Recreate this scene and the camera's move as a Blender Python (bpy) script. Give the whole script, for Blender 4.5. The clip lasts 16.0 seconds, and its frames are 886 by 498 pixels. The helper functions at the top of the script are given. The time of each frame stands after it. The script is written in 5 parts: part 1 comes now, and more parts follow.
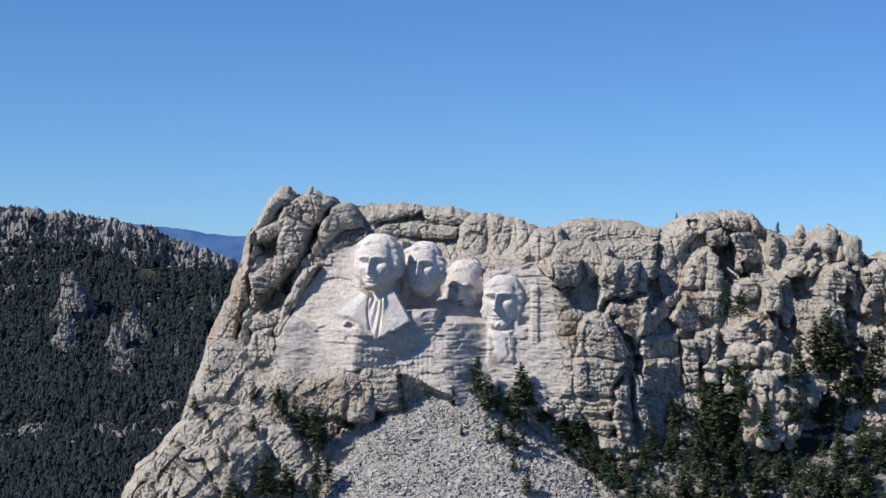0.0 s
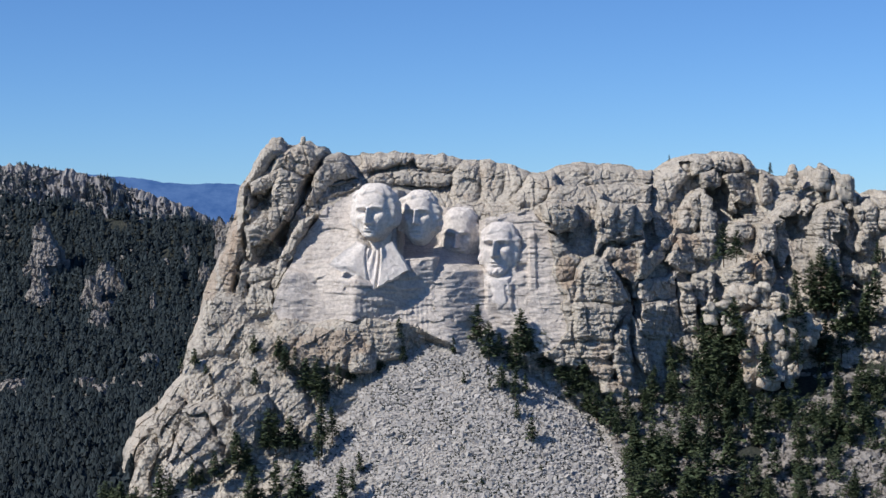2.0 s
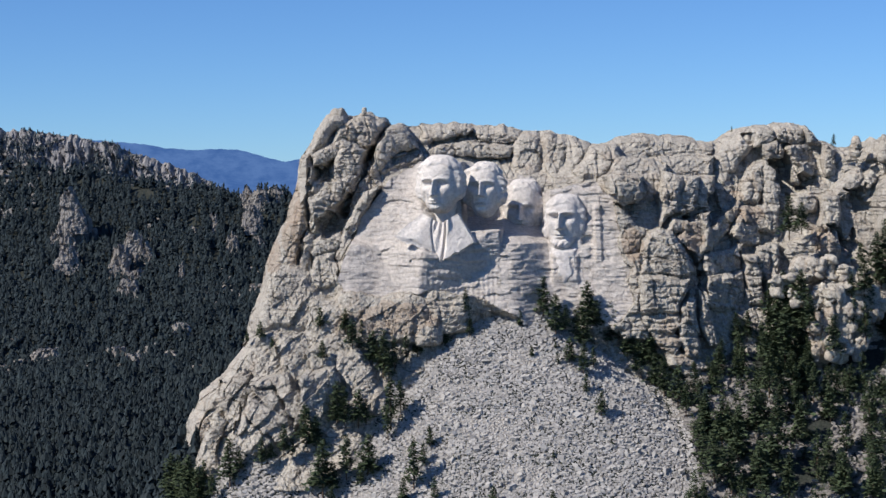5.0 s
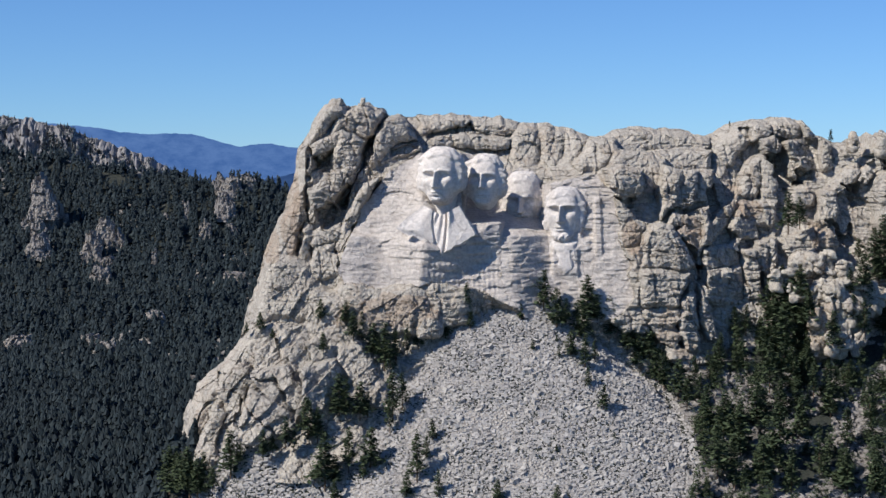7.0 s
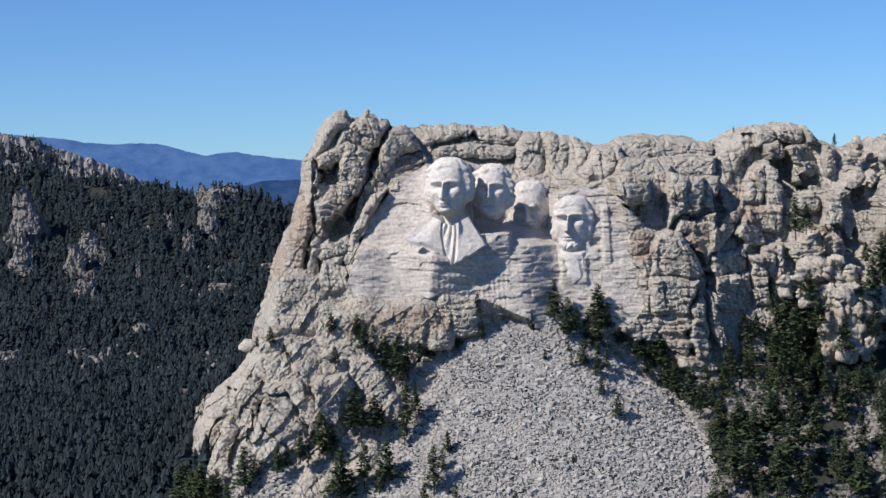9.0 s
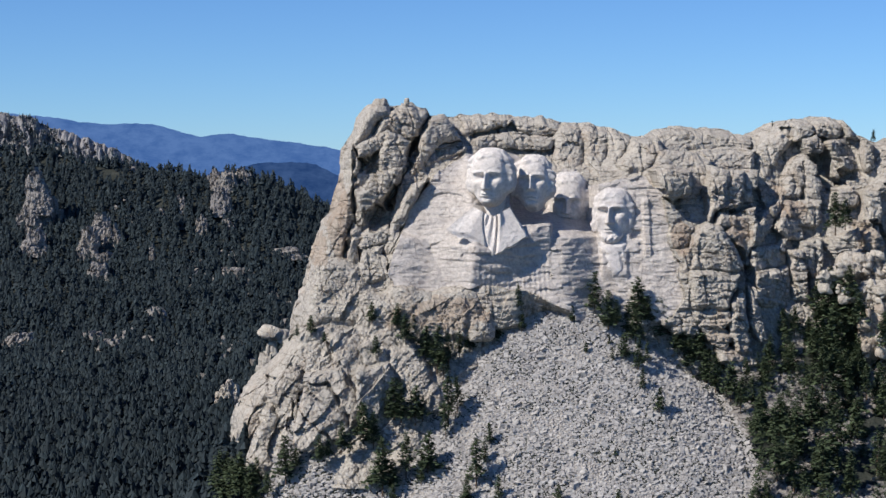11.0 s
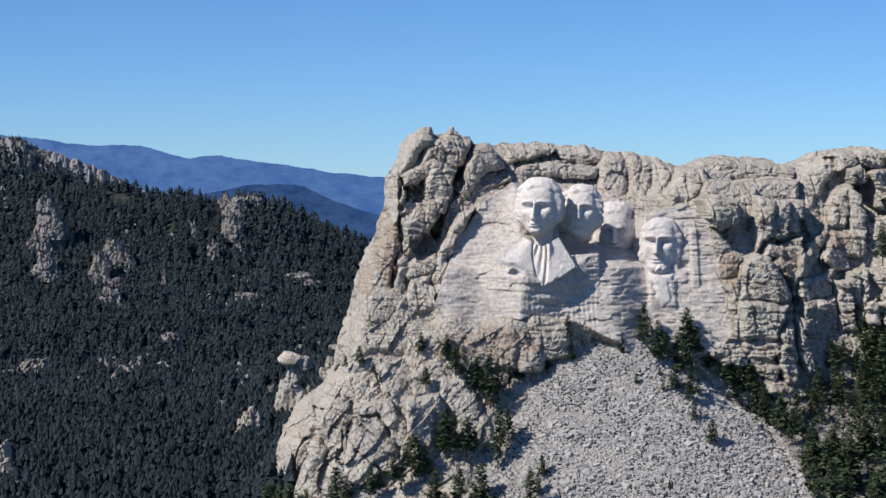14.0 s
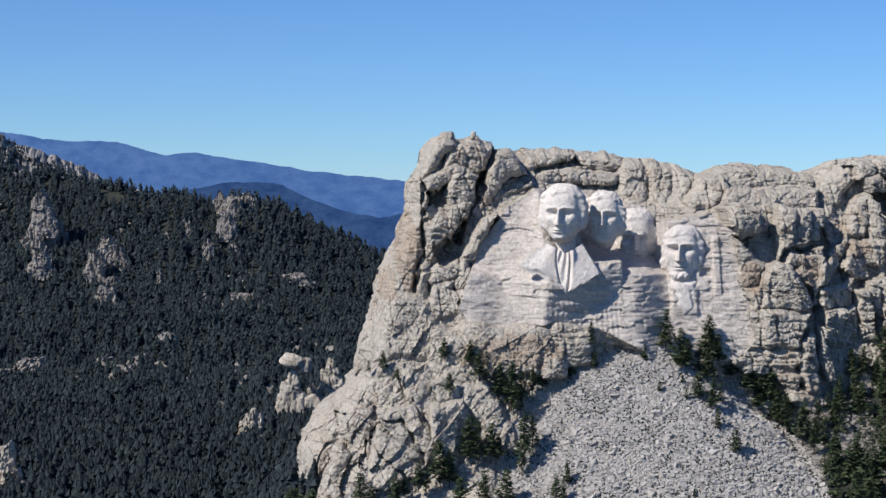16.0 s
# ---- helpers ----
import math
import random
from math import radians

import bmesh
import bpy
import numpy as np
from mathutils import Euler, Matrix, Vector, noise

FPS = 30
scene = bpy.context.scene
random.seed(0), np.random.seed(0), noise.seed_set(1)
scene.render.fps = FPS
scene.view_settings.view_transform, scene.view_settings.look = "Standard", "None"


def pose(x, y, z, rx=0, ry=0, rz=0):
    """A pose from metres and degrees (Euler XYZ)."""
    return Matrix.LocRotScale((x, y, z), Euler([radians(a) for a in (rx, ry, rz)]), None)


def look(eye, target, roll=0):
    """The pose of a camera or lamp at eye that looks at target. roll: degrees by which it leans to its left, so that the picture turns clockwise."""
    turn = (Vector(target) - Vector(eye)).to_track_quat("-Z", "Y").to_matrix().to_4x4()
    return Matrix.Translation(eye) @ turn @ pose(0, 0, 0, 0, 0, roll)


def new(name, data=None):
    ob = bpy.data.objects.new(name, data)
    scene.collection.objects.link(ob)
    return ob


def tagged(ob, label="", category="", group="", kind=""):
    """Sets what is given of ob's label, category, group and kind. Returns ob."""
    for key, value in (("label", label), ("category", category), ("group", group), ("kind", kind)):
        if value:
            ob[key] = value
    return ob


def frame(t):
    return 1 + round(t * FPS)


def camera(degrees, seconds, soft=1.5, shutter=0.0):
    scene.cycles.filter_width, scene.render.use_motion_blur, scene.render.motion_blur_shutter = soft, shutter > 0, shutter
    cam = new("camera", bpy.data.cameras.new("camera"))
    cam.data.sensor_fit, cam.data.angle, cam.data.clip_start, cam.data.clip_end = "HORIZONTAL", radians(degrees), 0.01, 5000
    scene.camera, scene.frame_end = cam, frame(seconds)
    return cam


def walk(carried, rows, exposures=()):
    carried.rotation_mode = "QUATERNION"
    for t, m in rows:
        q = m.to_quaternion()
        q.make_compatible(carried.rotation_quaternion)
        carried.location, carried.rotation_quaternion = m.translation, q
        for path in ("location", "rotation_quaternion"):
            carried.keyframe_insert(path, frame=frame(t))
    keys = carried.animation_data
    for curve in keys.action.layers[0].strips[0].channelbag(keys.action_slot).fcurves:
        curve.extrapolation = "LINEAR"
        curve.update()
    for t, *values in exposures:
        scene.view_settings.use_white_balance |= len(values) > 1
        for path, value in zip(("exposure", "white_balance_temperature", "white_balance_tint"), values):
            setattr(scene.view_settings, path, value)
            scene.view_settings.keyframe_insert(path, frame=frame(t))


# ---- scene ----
# ---- camera ----
cam = camera(27.0, 16.0, soft=1.5)
WAY = [
    (0, 56.847, -626.43, -6.498, 91.107, -0.788, 3.245),
    (0.5, 53.053, -626.33, -6.091, 90.393, 0.103, 2.163),
    (1, 49.464, -626.76, -5.326, 89.742, 0.717, 1.707),
    (1.5, 44.953, -625.99, -4.8, 89.455, 0.524, 1.776),
    (2, 41.608, -625.83, -4.489, 89.316, 0.545, 1.769),
    (2.5, 37.215, -625.08, -4.157, 89.079, 0.47, 1.773),
    (3, 32.656, -624.53, -3.561, 88.878, 0.715, 1.805),
    (3.5, 28.241, -623.77, -3.05, 88.73, 0.453, 1.824),
    (4, 25.083, -623.33, -2.747, 88.626, 0.587, 1.825),
    (6.5, 3.846, -621.07, -0.563, 87.778, -0.045, 0.598),
    (7, -0.219, -620.36, -0.025, 87.8, -0.041, -0.015),
    (7.5, -4.49, -619.62, 0.535, 87.878, 0.168, -0.533),
    (8, -7.62, -618.89, 1.057, 87.945, 0.373, -0.808),
    (8.5, -11.914, -618.31, 1.316, 88.06, 0.534, -1.049),
    (9, -15.875, -617.59, 2.033, 87.945, 0.823, -1.23),
    (11.5, -36.784, -614.19, 4.639, 87.412, -0.082, -1.631),
    (12, -39.627, -613.22, 4.978, 87.437, 0.097, -1.594),
    (12.5, -44.398, -613.04, 5.429, 87.423, -0.11, -1.684),
    (13, -48.744, -611.96, 6.167, 87.508, -0.272, -1.882),
    (13.5, -52.875, -610.84, 6.695, 87.799, -0.143, -2.096),
    (14, -56.187, -610.03, 6.846, 88.107, -0.166, -2.235),
    (14.5, -60.388, -609.49, 7.412, 88.432, -0.304, -2.441),
    (15, -64.629, -608.65, 7.736, 88.365, -0.521, -2.804),
    (15.5, -68.898, -607.53, 7.696, 88.249, -0.637, -2.968),
    (16, -73.638, -607.53, 8.726, 88.083, -0.773, -3.149),
]
walk(cam, [(t, pose(*p)) for t, *p in WAY], exposures=[(0.0, 0.12), (16.0, 0.10)])

# ---- light: clear late-morning sun from the upper left ----
SUN_TO = Vector((-0.63, -0.36, 0.66)).normalized()
world = bpy.data.worlds.new("sky")
scene.world = world
world.use_nodes = True
wn, wl = world.node_tree.nodes, world.node_tree.links
sky = wn.new("ShaderNodeTexSky")
sky.sky_type = "NISHITA"
sky.sun_disc = False
sky.sun_elevation = math.asin(SUN_TO.z)
sky.sun_rotation = math.atan2(SUN_TO.x, SUN_TO.y)
sky.altitude, sky.air_density, sky.dust_density, sky.ozone_density = 1700, 0.9, 0.0, 4.0
tint = wn.new("ShaderNodeMix")
tint.data_type, tint.blend_type = "RGBA", "MULTIPLY"
tint.inputs[0].default_value = 1.0
tint.inputs[7].default_value = (0.60, 0.87, 1.21, 1)
wl.new(sky.outputs[0], tint.inputs[6])
wl.new(tint.outputs[2], wn["Background"].inputs[0])
wn["Background"].inputs[1].default_value = 0.088
sun = new("sun", bpy.data.lights.new("sun", "SUN"))
sun.data.energy, sun.data.angle, sun.data.color = 5.0, radians(0.5), (1.0, 0.945, 0.87)
sun.matrix_world = look(SUN_TO * 900, (0, 0, 0))


# ---- materials ----
def material(name, rough=0.9, spec=0.2):
    m = bpy.data.materials.new(name)
    m.use_nodes = True
    n = m.node_tree.nodes
    b = n["Principled BSDF"]
    b.inputs["Roughness"].default_value = rough
    b.inputs["Specular IOR Level"].default_value = spec
    return m, n, m.node_tree.links, b


def ramp(n, l, source, stops):
    r = n.new("ShaderNodeValToRGB")
    while len(r.color_ramp.elements) < len(stops):
        r.color_ramp.elements.new(0.5)
    for e, (at, c) in zip(r.color_ramp.elements, stops):
        e.position, e.color = at, (*c, 1) if len(c) == 3 else c
    l.new(source, r.inputs[0])
    return r.outputs[0]


def place_nodes(n, l, scale, stretch=(1, 1, 1), turn=(0, 0, 0)):
    g = n.new("ShaderNodeNewGeometry")
    mp = n.new("ShaderNodeMapping")
    mp.inputs["Scale"].default_value = [scale * s for s in stretch]
    mp.inputs["Rotation"].default_value = turn
    l.new(g.outputs["Position"], mp.inputs[0])
    return mp.outputs[0]


def noise_node(n, l, vec, detail=6, rough=0.6, distort=0.0):
    t = n.new("ShaderNodeTexNoise")
    t.inputs["Scale"].default_value = 1
    t.inputs["Detail"].default_value, t.inputs["Roughness"].default_value, t.inputs["Distortion"].default_value = detail, rough, distort
    l.new(vec, t.inputs["Vector"])
    return t.outputs["Fac"]


def mix(n, l, fac, a, b, blend="MIX"):
    m = n.new("ShaderNodeMix")
    m.data_type, m.blend_type = "RGBA", blend
    for sock, v in ((m.inputs[0], fac), (m.inputs[6], a), (m.inputs[7], b)):
        if isinstance(v, (int, float)):
            sock.default_value = v
        elif isinstance(v, tuple):
            sock.default_value = (*v, 1)
        else:
            l.new(v, sock)
    return m.outputs[2]


def bump(n, l, b, height, dist, strength=1.0, before=None):
    u = n.new("ShaderNodeBump")
    u.inputs["Strength"].default_value, u.inputs["Distance"].default_value = strength, dist
    l.new(height, u.inputs["Height"])
    if before:
        l.new(before, u.inputs["Normal"])
    l.new(u.outputs[0], b.inputs["Normal"])
    return u.outputs[0]


def granite(name, pale, dark, stain, amount, joints=1.0, hewn=0.0):
    """Weathered granite: mineral mottling, iron staining in upright streaks, lichen, fine joints."""
    m, n, l, b = material(name, 0.92, 0.15)
    broad = noise_node(n, l, place_nodes(n, l, 0.07), 5, 0.6, 0.4)
    fine = noise_node(n, l, place_nodes(n, l, 0.9), 7, 0.7)
    col = ramp(n, l, broad, [(0.32, dark), (0.68, pale)])
    col = mix(n, l, 0.55, col, ramp(n, l, fine, [(0.3, tuple(c * 0.62 for c in dark)), (0.62, tuple(min(1, c * 1.12) for c in pale))]))
    streak = noise_node(n, l, place_nodes(n, l, 0.16, (1, 1, 0.22)), 5, 0.65, 0.8)
    col = mix(n, l, ramp(n, l, streak, [(0.5, (0, 0, 0)), (0.74, (amount,) * 3)]), col, stain)
    lichen = noise_node(n, l, place_nodes(n, l, 0.33), 6, 0.75)
    col = mix(n, l, ramp(n, l, lichen, [(0.56, (0, 0, 0)), (0.72, (0.30,) * 3)]), col, (0.17, 0.17, 0.15))
    vary = n.new("ShaderNodeObjectInfo")
    col = mix(n, l, 0.5, col, ramp(n, l, vary.outputs["Random"], [(0.0, (0.66, 0.66, 0.68)), (1.0, (1.0, 0.97, 0.92))]), "MULTIPLY")
    l.new(col, b.inputs["Base Color"])
    rough = bump(n, l, b, fine, 0.5, 0.9)
    # Short dark cracks and lichen-filled hollows, a hand to an arm wide.
    vein = noise_node(n, l, place_nodes(n, l, 1.05, (1, 1, 0.5), (0, 0.5, 0)), 8, 0.72, 0.6)
    col = mix(n, l, min(1.0, 0.9 * joints), col, ramp(n, l, vein, [(0.36, (0.56, 0.55, 0.54)), (0.48, (1, 1, 1))]), "MULTIPLY")
    # Fine straight joints, upright and in level sheets, with dirt in them; they come and go.
    for stretch, turn, seed in (((0.22, 0.22, 0.05), (0, 0.12, 0), 0.6), ((0.05, 0.05, 0.27), (0, -0.1, 0), 0.5)):
        sway = n.new("ShaderNodeVectorMath")
        sway.operation = "MULTIPLY_ADD"
        wob = n.new("ShaderNodeTexNoise")
        wob.inputs["Scale"].default_value, wob.inputs["Detail"].default_value = 1, 3
        l.new(place_nodes(n, l, 0.22), wob.inputs["Vector"])
        l.new(wob.outputs["Color"], sway.inputs[0])
        sway.inputs[1].default_value = (0.35, 0.35, 0.35)
        l.new(place_nodes(n, l, 1, stretch, turn), sway.inputs[2])
        cells = n.new("ShaderNodeTexVoronoi")
        cells.feature = "DISTANCE_TO_EDGE"
        cells.inputs["Scale"].default_value = 1
        l.new(sway.outputs[0], cells.inputs["Vector"])
        fade = ramp(n, l, noise_node(n, l, place_nodes(n, l, 0.11 * seed), 3), [(0.46, (0, 0, 0)), (0.60, (joints if joints < 1 else 1.0,) * 3)])
        line = mix(n, l, fade, (1, 1, 1), ramp(n, l, cells.outputs["Distance"], [(0.0, (0, 0, 0)), (0.030, (1, 1, 1))]))
        rough = bump(n, l, b, line, 0.45 * joints, 0.8, rough)
        col = mix(n, l, 1.0, col, mix(n, l, line, (0.55, 0.53, 0.51), (1, 1, 1)), "MULTIPLY")
    l.new(col, b.inputs["Base Color"])
    coarse = noise_node(n, l, place_nodes(n, l, 0.30, (1, 1, 0.7)), 6, 0.62, 1.2)
    rough = bump(n, l, b, coarse, 1.1 * joints, 0.6, rough)
    if hewn:
        drill = noise_node(n, l, place_nodes(n, l, 0.5, (0.5, 0.5, 3.2), (0.0, 0.06, 0.0)), 4, 0.6, 0.5)
        bump(n, l, b, drill, hewn, 0.8, rough)
    return m


GRANITE = granite("weathered granite", (0.57, 0.527, 0.46), (0.385, 0.358, 0.316), (0.38, 0.24, 0.14), 0.30)
TAN = granite("iron-stained granite", (0.51, 0.44, 0.365), (0.32, 0.275, 0.225), (0.43, 0.29, 0.19), 0.55)
# Darker granite copy: the hill crags' dimmer light is put into the colour.
GREY = granite("dimmed grey lichened granite", (0.40, 0.375, 0.35), (0.23, 0.215, 0.20), (0.22, 0.17, 0.13), 0.25)
# Cooler than the near granite: a little distance haze is in the colour.
FAR_ROCK = granite("distant grey granite, haze-tinted", (0.34, 0.33, 0.33), (0.20, 0.20, 0.21), (0.24, 0.20, 0.17), 0.25)
HEWN = granite("hewn pale granite", (0.62, 0.575, 0.54), (0.44, 0.405, 0.38), (0.38, 0.33, 0.29), 0.45, 0.5, 0.22)
CARVED = granite("carved pale granite", (0.78, 0.735, 0.70), (0.63, 0.59, 0.56), (0.50, 0.44, 0.39), 0.35, 0.22, 0.12)


def leaf(name, a, b_):
    m, n, l, b = material(name, 0.75, 0.25)
    vary = n.new("ShaderNodeObjectInfo")
    isl = n.new("ShaderNodeNewGeometry")
    col = ramp(n, l, isl.outputs["Random Per Island"], [(0.0, a), (1.0, b_)])
    col = mix(n, l, 0.6, col, ramp(n, l, vary.outputs["Random"], [(0.0, (0.6, 0.65, 0.6)), (1.0, (1.0, 1.0, 0.9))]), "MULTIPLY")
    col = mix(n, l, ramp(n, l, noise_node(n, l, place_nodes(n, l, 1.4), 4), [(0.35, (0, 0, 0)), (0.65, (0.6,) * 3)]), col, tuple(c * 0.5 for c in a))
    l.new(col, b.inputs["Base Color"])
    return m


PINE = leaf("pine needles", (0.046, 0.066, 0.036), (0.098, 0.130, 0.070))
# Distance haze is put into these needles as a blue tint.
HAZE_BLUE_PINE = leaf("far pine needles", (0.010, 0.019, 0.026), (0.037, 0.056, 0.067))
# More haze painted in: paler, bluer needles for the far ridge.
HAZY_PINE = leaf("haze-tinted ridge pine needles", (0.056, 0.071, 0.083), (0.088, 0.106, 0.118))
BARK, _n, _l, _b = material("pine bark", 0.95)
_l.new(ramp(_n, _l, noise_node(_n, _l, place_nodes(_n, _l, 3.0, (1, 1, 0.3))), [(0.3, (0.06, 0.045, 0.035)), (0.7, (0.17, 0.115, 0.08))]), _b.inputs["Base Color"])

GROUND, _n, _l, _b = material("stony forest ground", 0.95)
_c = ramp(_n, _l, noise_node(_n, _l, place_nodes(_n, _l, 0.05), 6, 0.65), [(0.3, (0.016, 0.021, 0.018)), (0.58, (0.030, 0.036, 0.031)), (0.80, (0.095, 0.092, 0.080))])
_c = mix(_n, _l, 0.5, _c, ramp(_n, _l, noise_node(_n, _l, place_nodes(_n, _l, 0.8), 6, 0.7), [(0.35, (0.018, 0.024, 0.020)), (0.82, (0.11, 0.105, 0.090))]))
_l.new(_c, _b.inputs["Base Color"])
bump(_n, _l, _b, noise_node(_n, _l, place_nodes(_n, _l, 0.7), 6, 0.7), 0.7)

SCREE, _n, _l, _b = material("pale broken granite", 0.93, 0.15)
_v = _n.new("ShaderNodeNewGeometry")
_o = _n.new("ShaderNodeObjectInfo")
_c = ramp(_n, _l, _v.outputs["Random Per Island"], [(0.0, (0.29, 0.275, 0.26)), (0.5, (0.38, 0.365, 0.35)), (1.0, (0.50, 0.48, 0.46))])
_c = mix(_n, _l, 0.5, _c, ramp(_n, _l, _o.outputs["Random"], [(0.0, (0.8, 0.79, 0.78)), (1.0, (1.0, 0.98, 0.95))]), "MULTIPLY")
_c = mix(_n, _l, 0.35, _c, ramp(_n, _l, noise_node(_n, _l, place_nodes(_n, _l, 1.3), 6, 0.7), [(0.3, (0.24, 0.225, 0.21)), (0.65, (0.55, 0.52, 0.49))]))
_l.new(_c, _b.inputs["Base Color"])
bump(_n, _l, _b, noise_node(_n, _l, place_nodes(_n, _l, 2.2), 5, 0.7), 0.25, 0.7)


BED, _n, _l, _b = material("granite gravel", 0.95, 0.1)
_w = _n.new("ShaderNodeTexVoronoi")
_w.inputs["Scale"].default_value = 1
_l.new(place_nodes(_n, _l, 1.25, (1, 1, 1.4)), _w.inputs["Vector"])
_c = ramp(_n, _l, _w.outputs["Color"], [(0.1, (0.27, 0.25, 0.23)), (0.5, (0.40, 0.375, 0.35)), (0.9, (0.52, 0.49, 0.46))])
_l.new(_c, _b.inputs["Base Color"])
bump(_n, _l, _b, _w.outputs["Distance"], 1.0, 1.0, bump(_n, _l, _b, _w.outputs["Color"], 0.8, 1.0))


# Distance haze is put into the ridge colour, which glows instead of being lit.
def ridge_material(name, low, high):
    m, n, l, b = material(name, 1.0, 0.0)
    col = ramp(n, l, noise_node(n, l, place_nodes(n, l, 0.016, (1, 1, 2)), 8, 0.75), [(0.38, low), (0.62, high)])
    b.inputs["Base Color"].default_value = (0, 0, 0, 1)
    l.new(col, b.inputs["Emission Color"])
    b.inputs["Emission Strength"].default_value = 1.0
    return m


RIDGE_FAR = ridge_material("haze-blue glowing far ridge", (0.050, 0.122, 0.33), (0.090, 0.180, 0.41))
RIDGE_MID = ridge_material("haze-blue glowing wooded ridge", (0.018, 0.050, 0.15), (0.045, 0.092, 0.22))


# ---- mesh helpers ----
def lattice(i, seed):
    """A repeatable random value from -1 to 1 for each whole-number place."""
    h = (i[..., 0] * 374761393 + i[..., 1] * 668265263 + i[..., 2] * 2147483647 + seed * 974711) & 0xFFFFFFFF
    h = ((h ^ (h >> 13)) * 1274126177) & 0xFFFFFFFF
    h = ((h ^ (h >> 16)) * 1103515245) & 0xFFFFFFFF
    return (h & 0xFFFF) / 32767.5 - 1.0


def vnoise(p, seed=0):
    i = np.floor(p).astype(np.int64)
    f = p - i
    u = f * f * f * (f * (f * 6 - 15) + 10)
    out = 0.0
    for a in (0, 1):
        for b in (0, 1):
            for c in (0, 1):
                w = (u[..., 0] if a else 1 - u[..., 0]) * (u[..., 1] if b else 1 - u[..., 1]) * (u[..., 2] if c else 1 - u[..., 2])
                out = out + w * lattice(i + (a, b, c), seed)
    return out


def fbm(p, octaves=3, seed=0):
    out, amp = 0.0, 1.0
    for o in range(octaves):
        out = out + amp * vnoise(p * 2.03**o + 17.3 * o, seed + o)
        amp *= 0.5
    return out


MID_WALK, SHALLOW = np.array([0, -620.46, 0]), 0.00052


def view_fitted(p):
    """The plan's depths rescaled to fit the camera's view; bearings from mid-walk are kept."""
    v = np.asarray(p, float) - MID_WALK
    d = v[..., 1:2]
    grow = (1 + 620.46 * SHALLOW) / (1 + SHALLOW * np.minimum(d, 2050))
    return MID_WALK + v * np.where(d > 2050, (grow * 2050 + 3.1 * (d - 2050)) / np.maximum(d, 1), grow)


def mesh_of(name, verts, quads, mat, smooth=True, planned=True):
    me = bpy.data.meshes.new(name)
    verts, quads = np.asarray(view_fitted(verts) if planned else verts, np.float32), np.asarray(quads, np.int32)
    me.vertices.add(len(verts))
    me.vertices.foreach_set("co", verts.ravel())
    k = quads.shape[1]
    me.loops.add(quads.size)
    me.loops.foreach_set("vertex_index", quads.ravel())
    me.polygons.add(len(quads))
    me.polygons.foreach_set("loop_start", np.arange(0, quads.size, k, dtype=np.int32))
    me.polygons.foreach_set("use_smooth", np.full(len(quads), smooth))
    me.update(calc_edges=True)
    me.materials.append(mat)
    return me


def grid_quads(nu, nv, start=0):
    i = np.arange(nu * nv).reshape(nu, nv) + start
    return np.stack([i[:-1, :-1], i[1:, :-1], i[1:, 1:], i[:-1, 1:]], -1).reshape(-1, 4)


def thing(name, label, category, group="", kind="", at=(0, 0, 0)):
    return_ob = new(name)
    return_ob.empty_display_size = 2
    return_ob.location = at
    return tagged(return_ob, label, category, group, kind)


def part_of(name, me, parent, label=""):
    ob = new(name, me)
    ob.parent = parent
    if label:
        ob["label"] = label
    return ob


def smooth_step(x, a, b):
    t = np.clip((x - a) / (b - a), 0, 1)
    return t * t * (3 - 2 * t)


# ---- the lie of the land ----
RIDGE_X = [-1400, -900, -498, -407, -314, -233, -180, -64, 60, 400, 1500]
RIDGE_Z = [110, 68, 24, 12, -4, -11, -17, -74, -118, -135, -145]
BACK_X = [-2600, -1500, -770, -700, -605, -530, -430, -300, 0, 800]
BACK_Z = [118, 120, 107, 96, 85, 58, 20, -60, -130, -150]


def talus_z(x, y):
    """The cone of broken rock."""
    side = np.maximum(np.abs(x - 21) - 9, 0)
    return -41 - 0.70 * np.hypot(side, np.minimum(y + 6, 0) + 0.2 * np.maximum(y + 6, 0))


def ground_z(x, y):
    x, y = np.asarray(x, float), np.asarray(y, float)
    q = np.stack([x, y, 0 * x], -1)
    talus = talus_z(x, y)
    right = -62 + 0.45 * np.minimum(y + 1, 40) + 0.06 * (x - 104) - 2.0 * np.maximum(62 - x, 0)
    spur = -58.5 + 0.9 * np.minimum(y + 26, 8) - 1.45 * np.maximum(-x - 60, 0) - 0.5 * np.maximum(x + 14, 0)
    local = np.maximum(np.maximum(talus, right), spur)
    local = local - 0.6 * np.maximum(y - 110, 0) - 1.5 * np.maximum(x - 260, 0)
    local = local + 0.7 * fbm(q / 9.0, 3, 5)
    valley = -150 + 4 * fbm(q / 90, 3, 9)
    front = -135 + 12 * smooth_step(-y, 150, 500)
    valley = valley + (front - valley) * smooth_step(-y, 0, 150)
    t = np.clip((y - 350) / 1080, 0, 1)
    top = np.interp(x, RIDGE_X, RIDGE_Z)
    hill = -150 + (top + 150) * t**3.2 - 0.4 * np.maximum(y - 1430, 0) + 6 * fbm(q / 70, 3, 3) * smooth_step(y, 400, 900)
    t = np.clip((y - 1650) / 650, 0, 1)
    back = -150 + (np.interp(x, BACK_X, BACK_Z) + 105) * t**1.2 - 0.3 * np.maximum(y - 2300, 0) + 8 * fbm(q / 110, 4, 4) * smooth_step(y, 1700, 2200)
    return np.maximum(np.maximum(local, valley), np.maximum(hill, back))


def spread(stops):
    out = []
    for (a, step), (b, _) in zip(stops, stops[1:]):
        out += list(np.arange(a, b, step))
    return np.array(out + [stops[-1][0]])


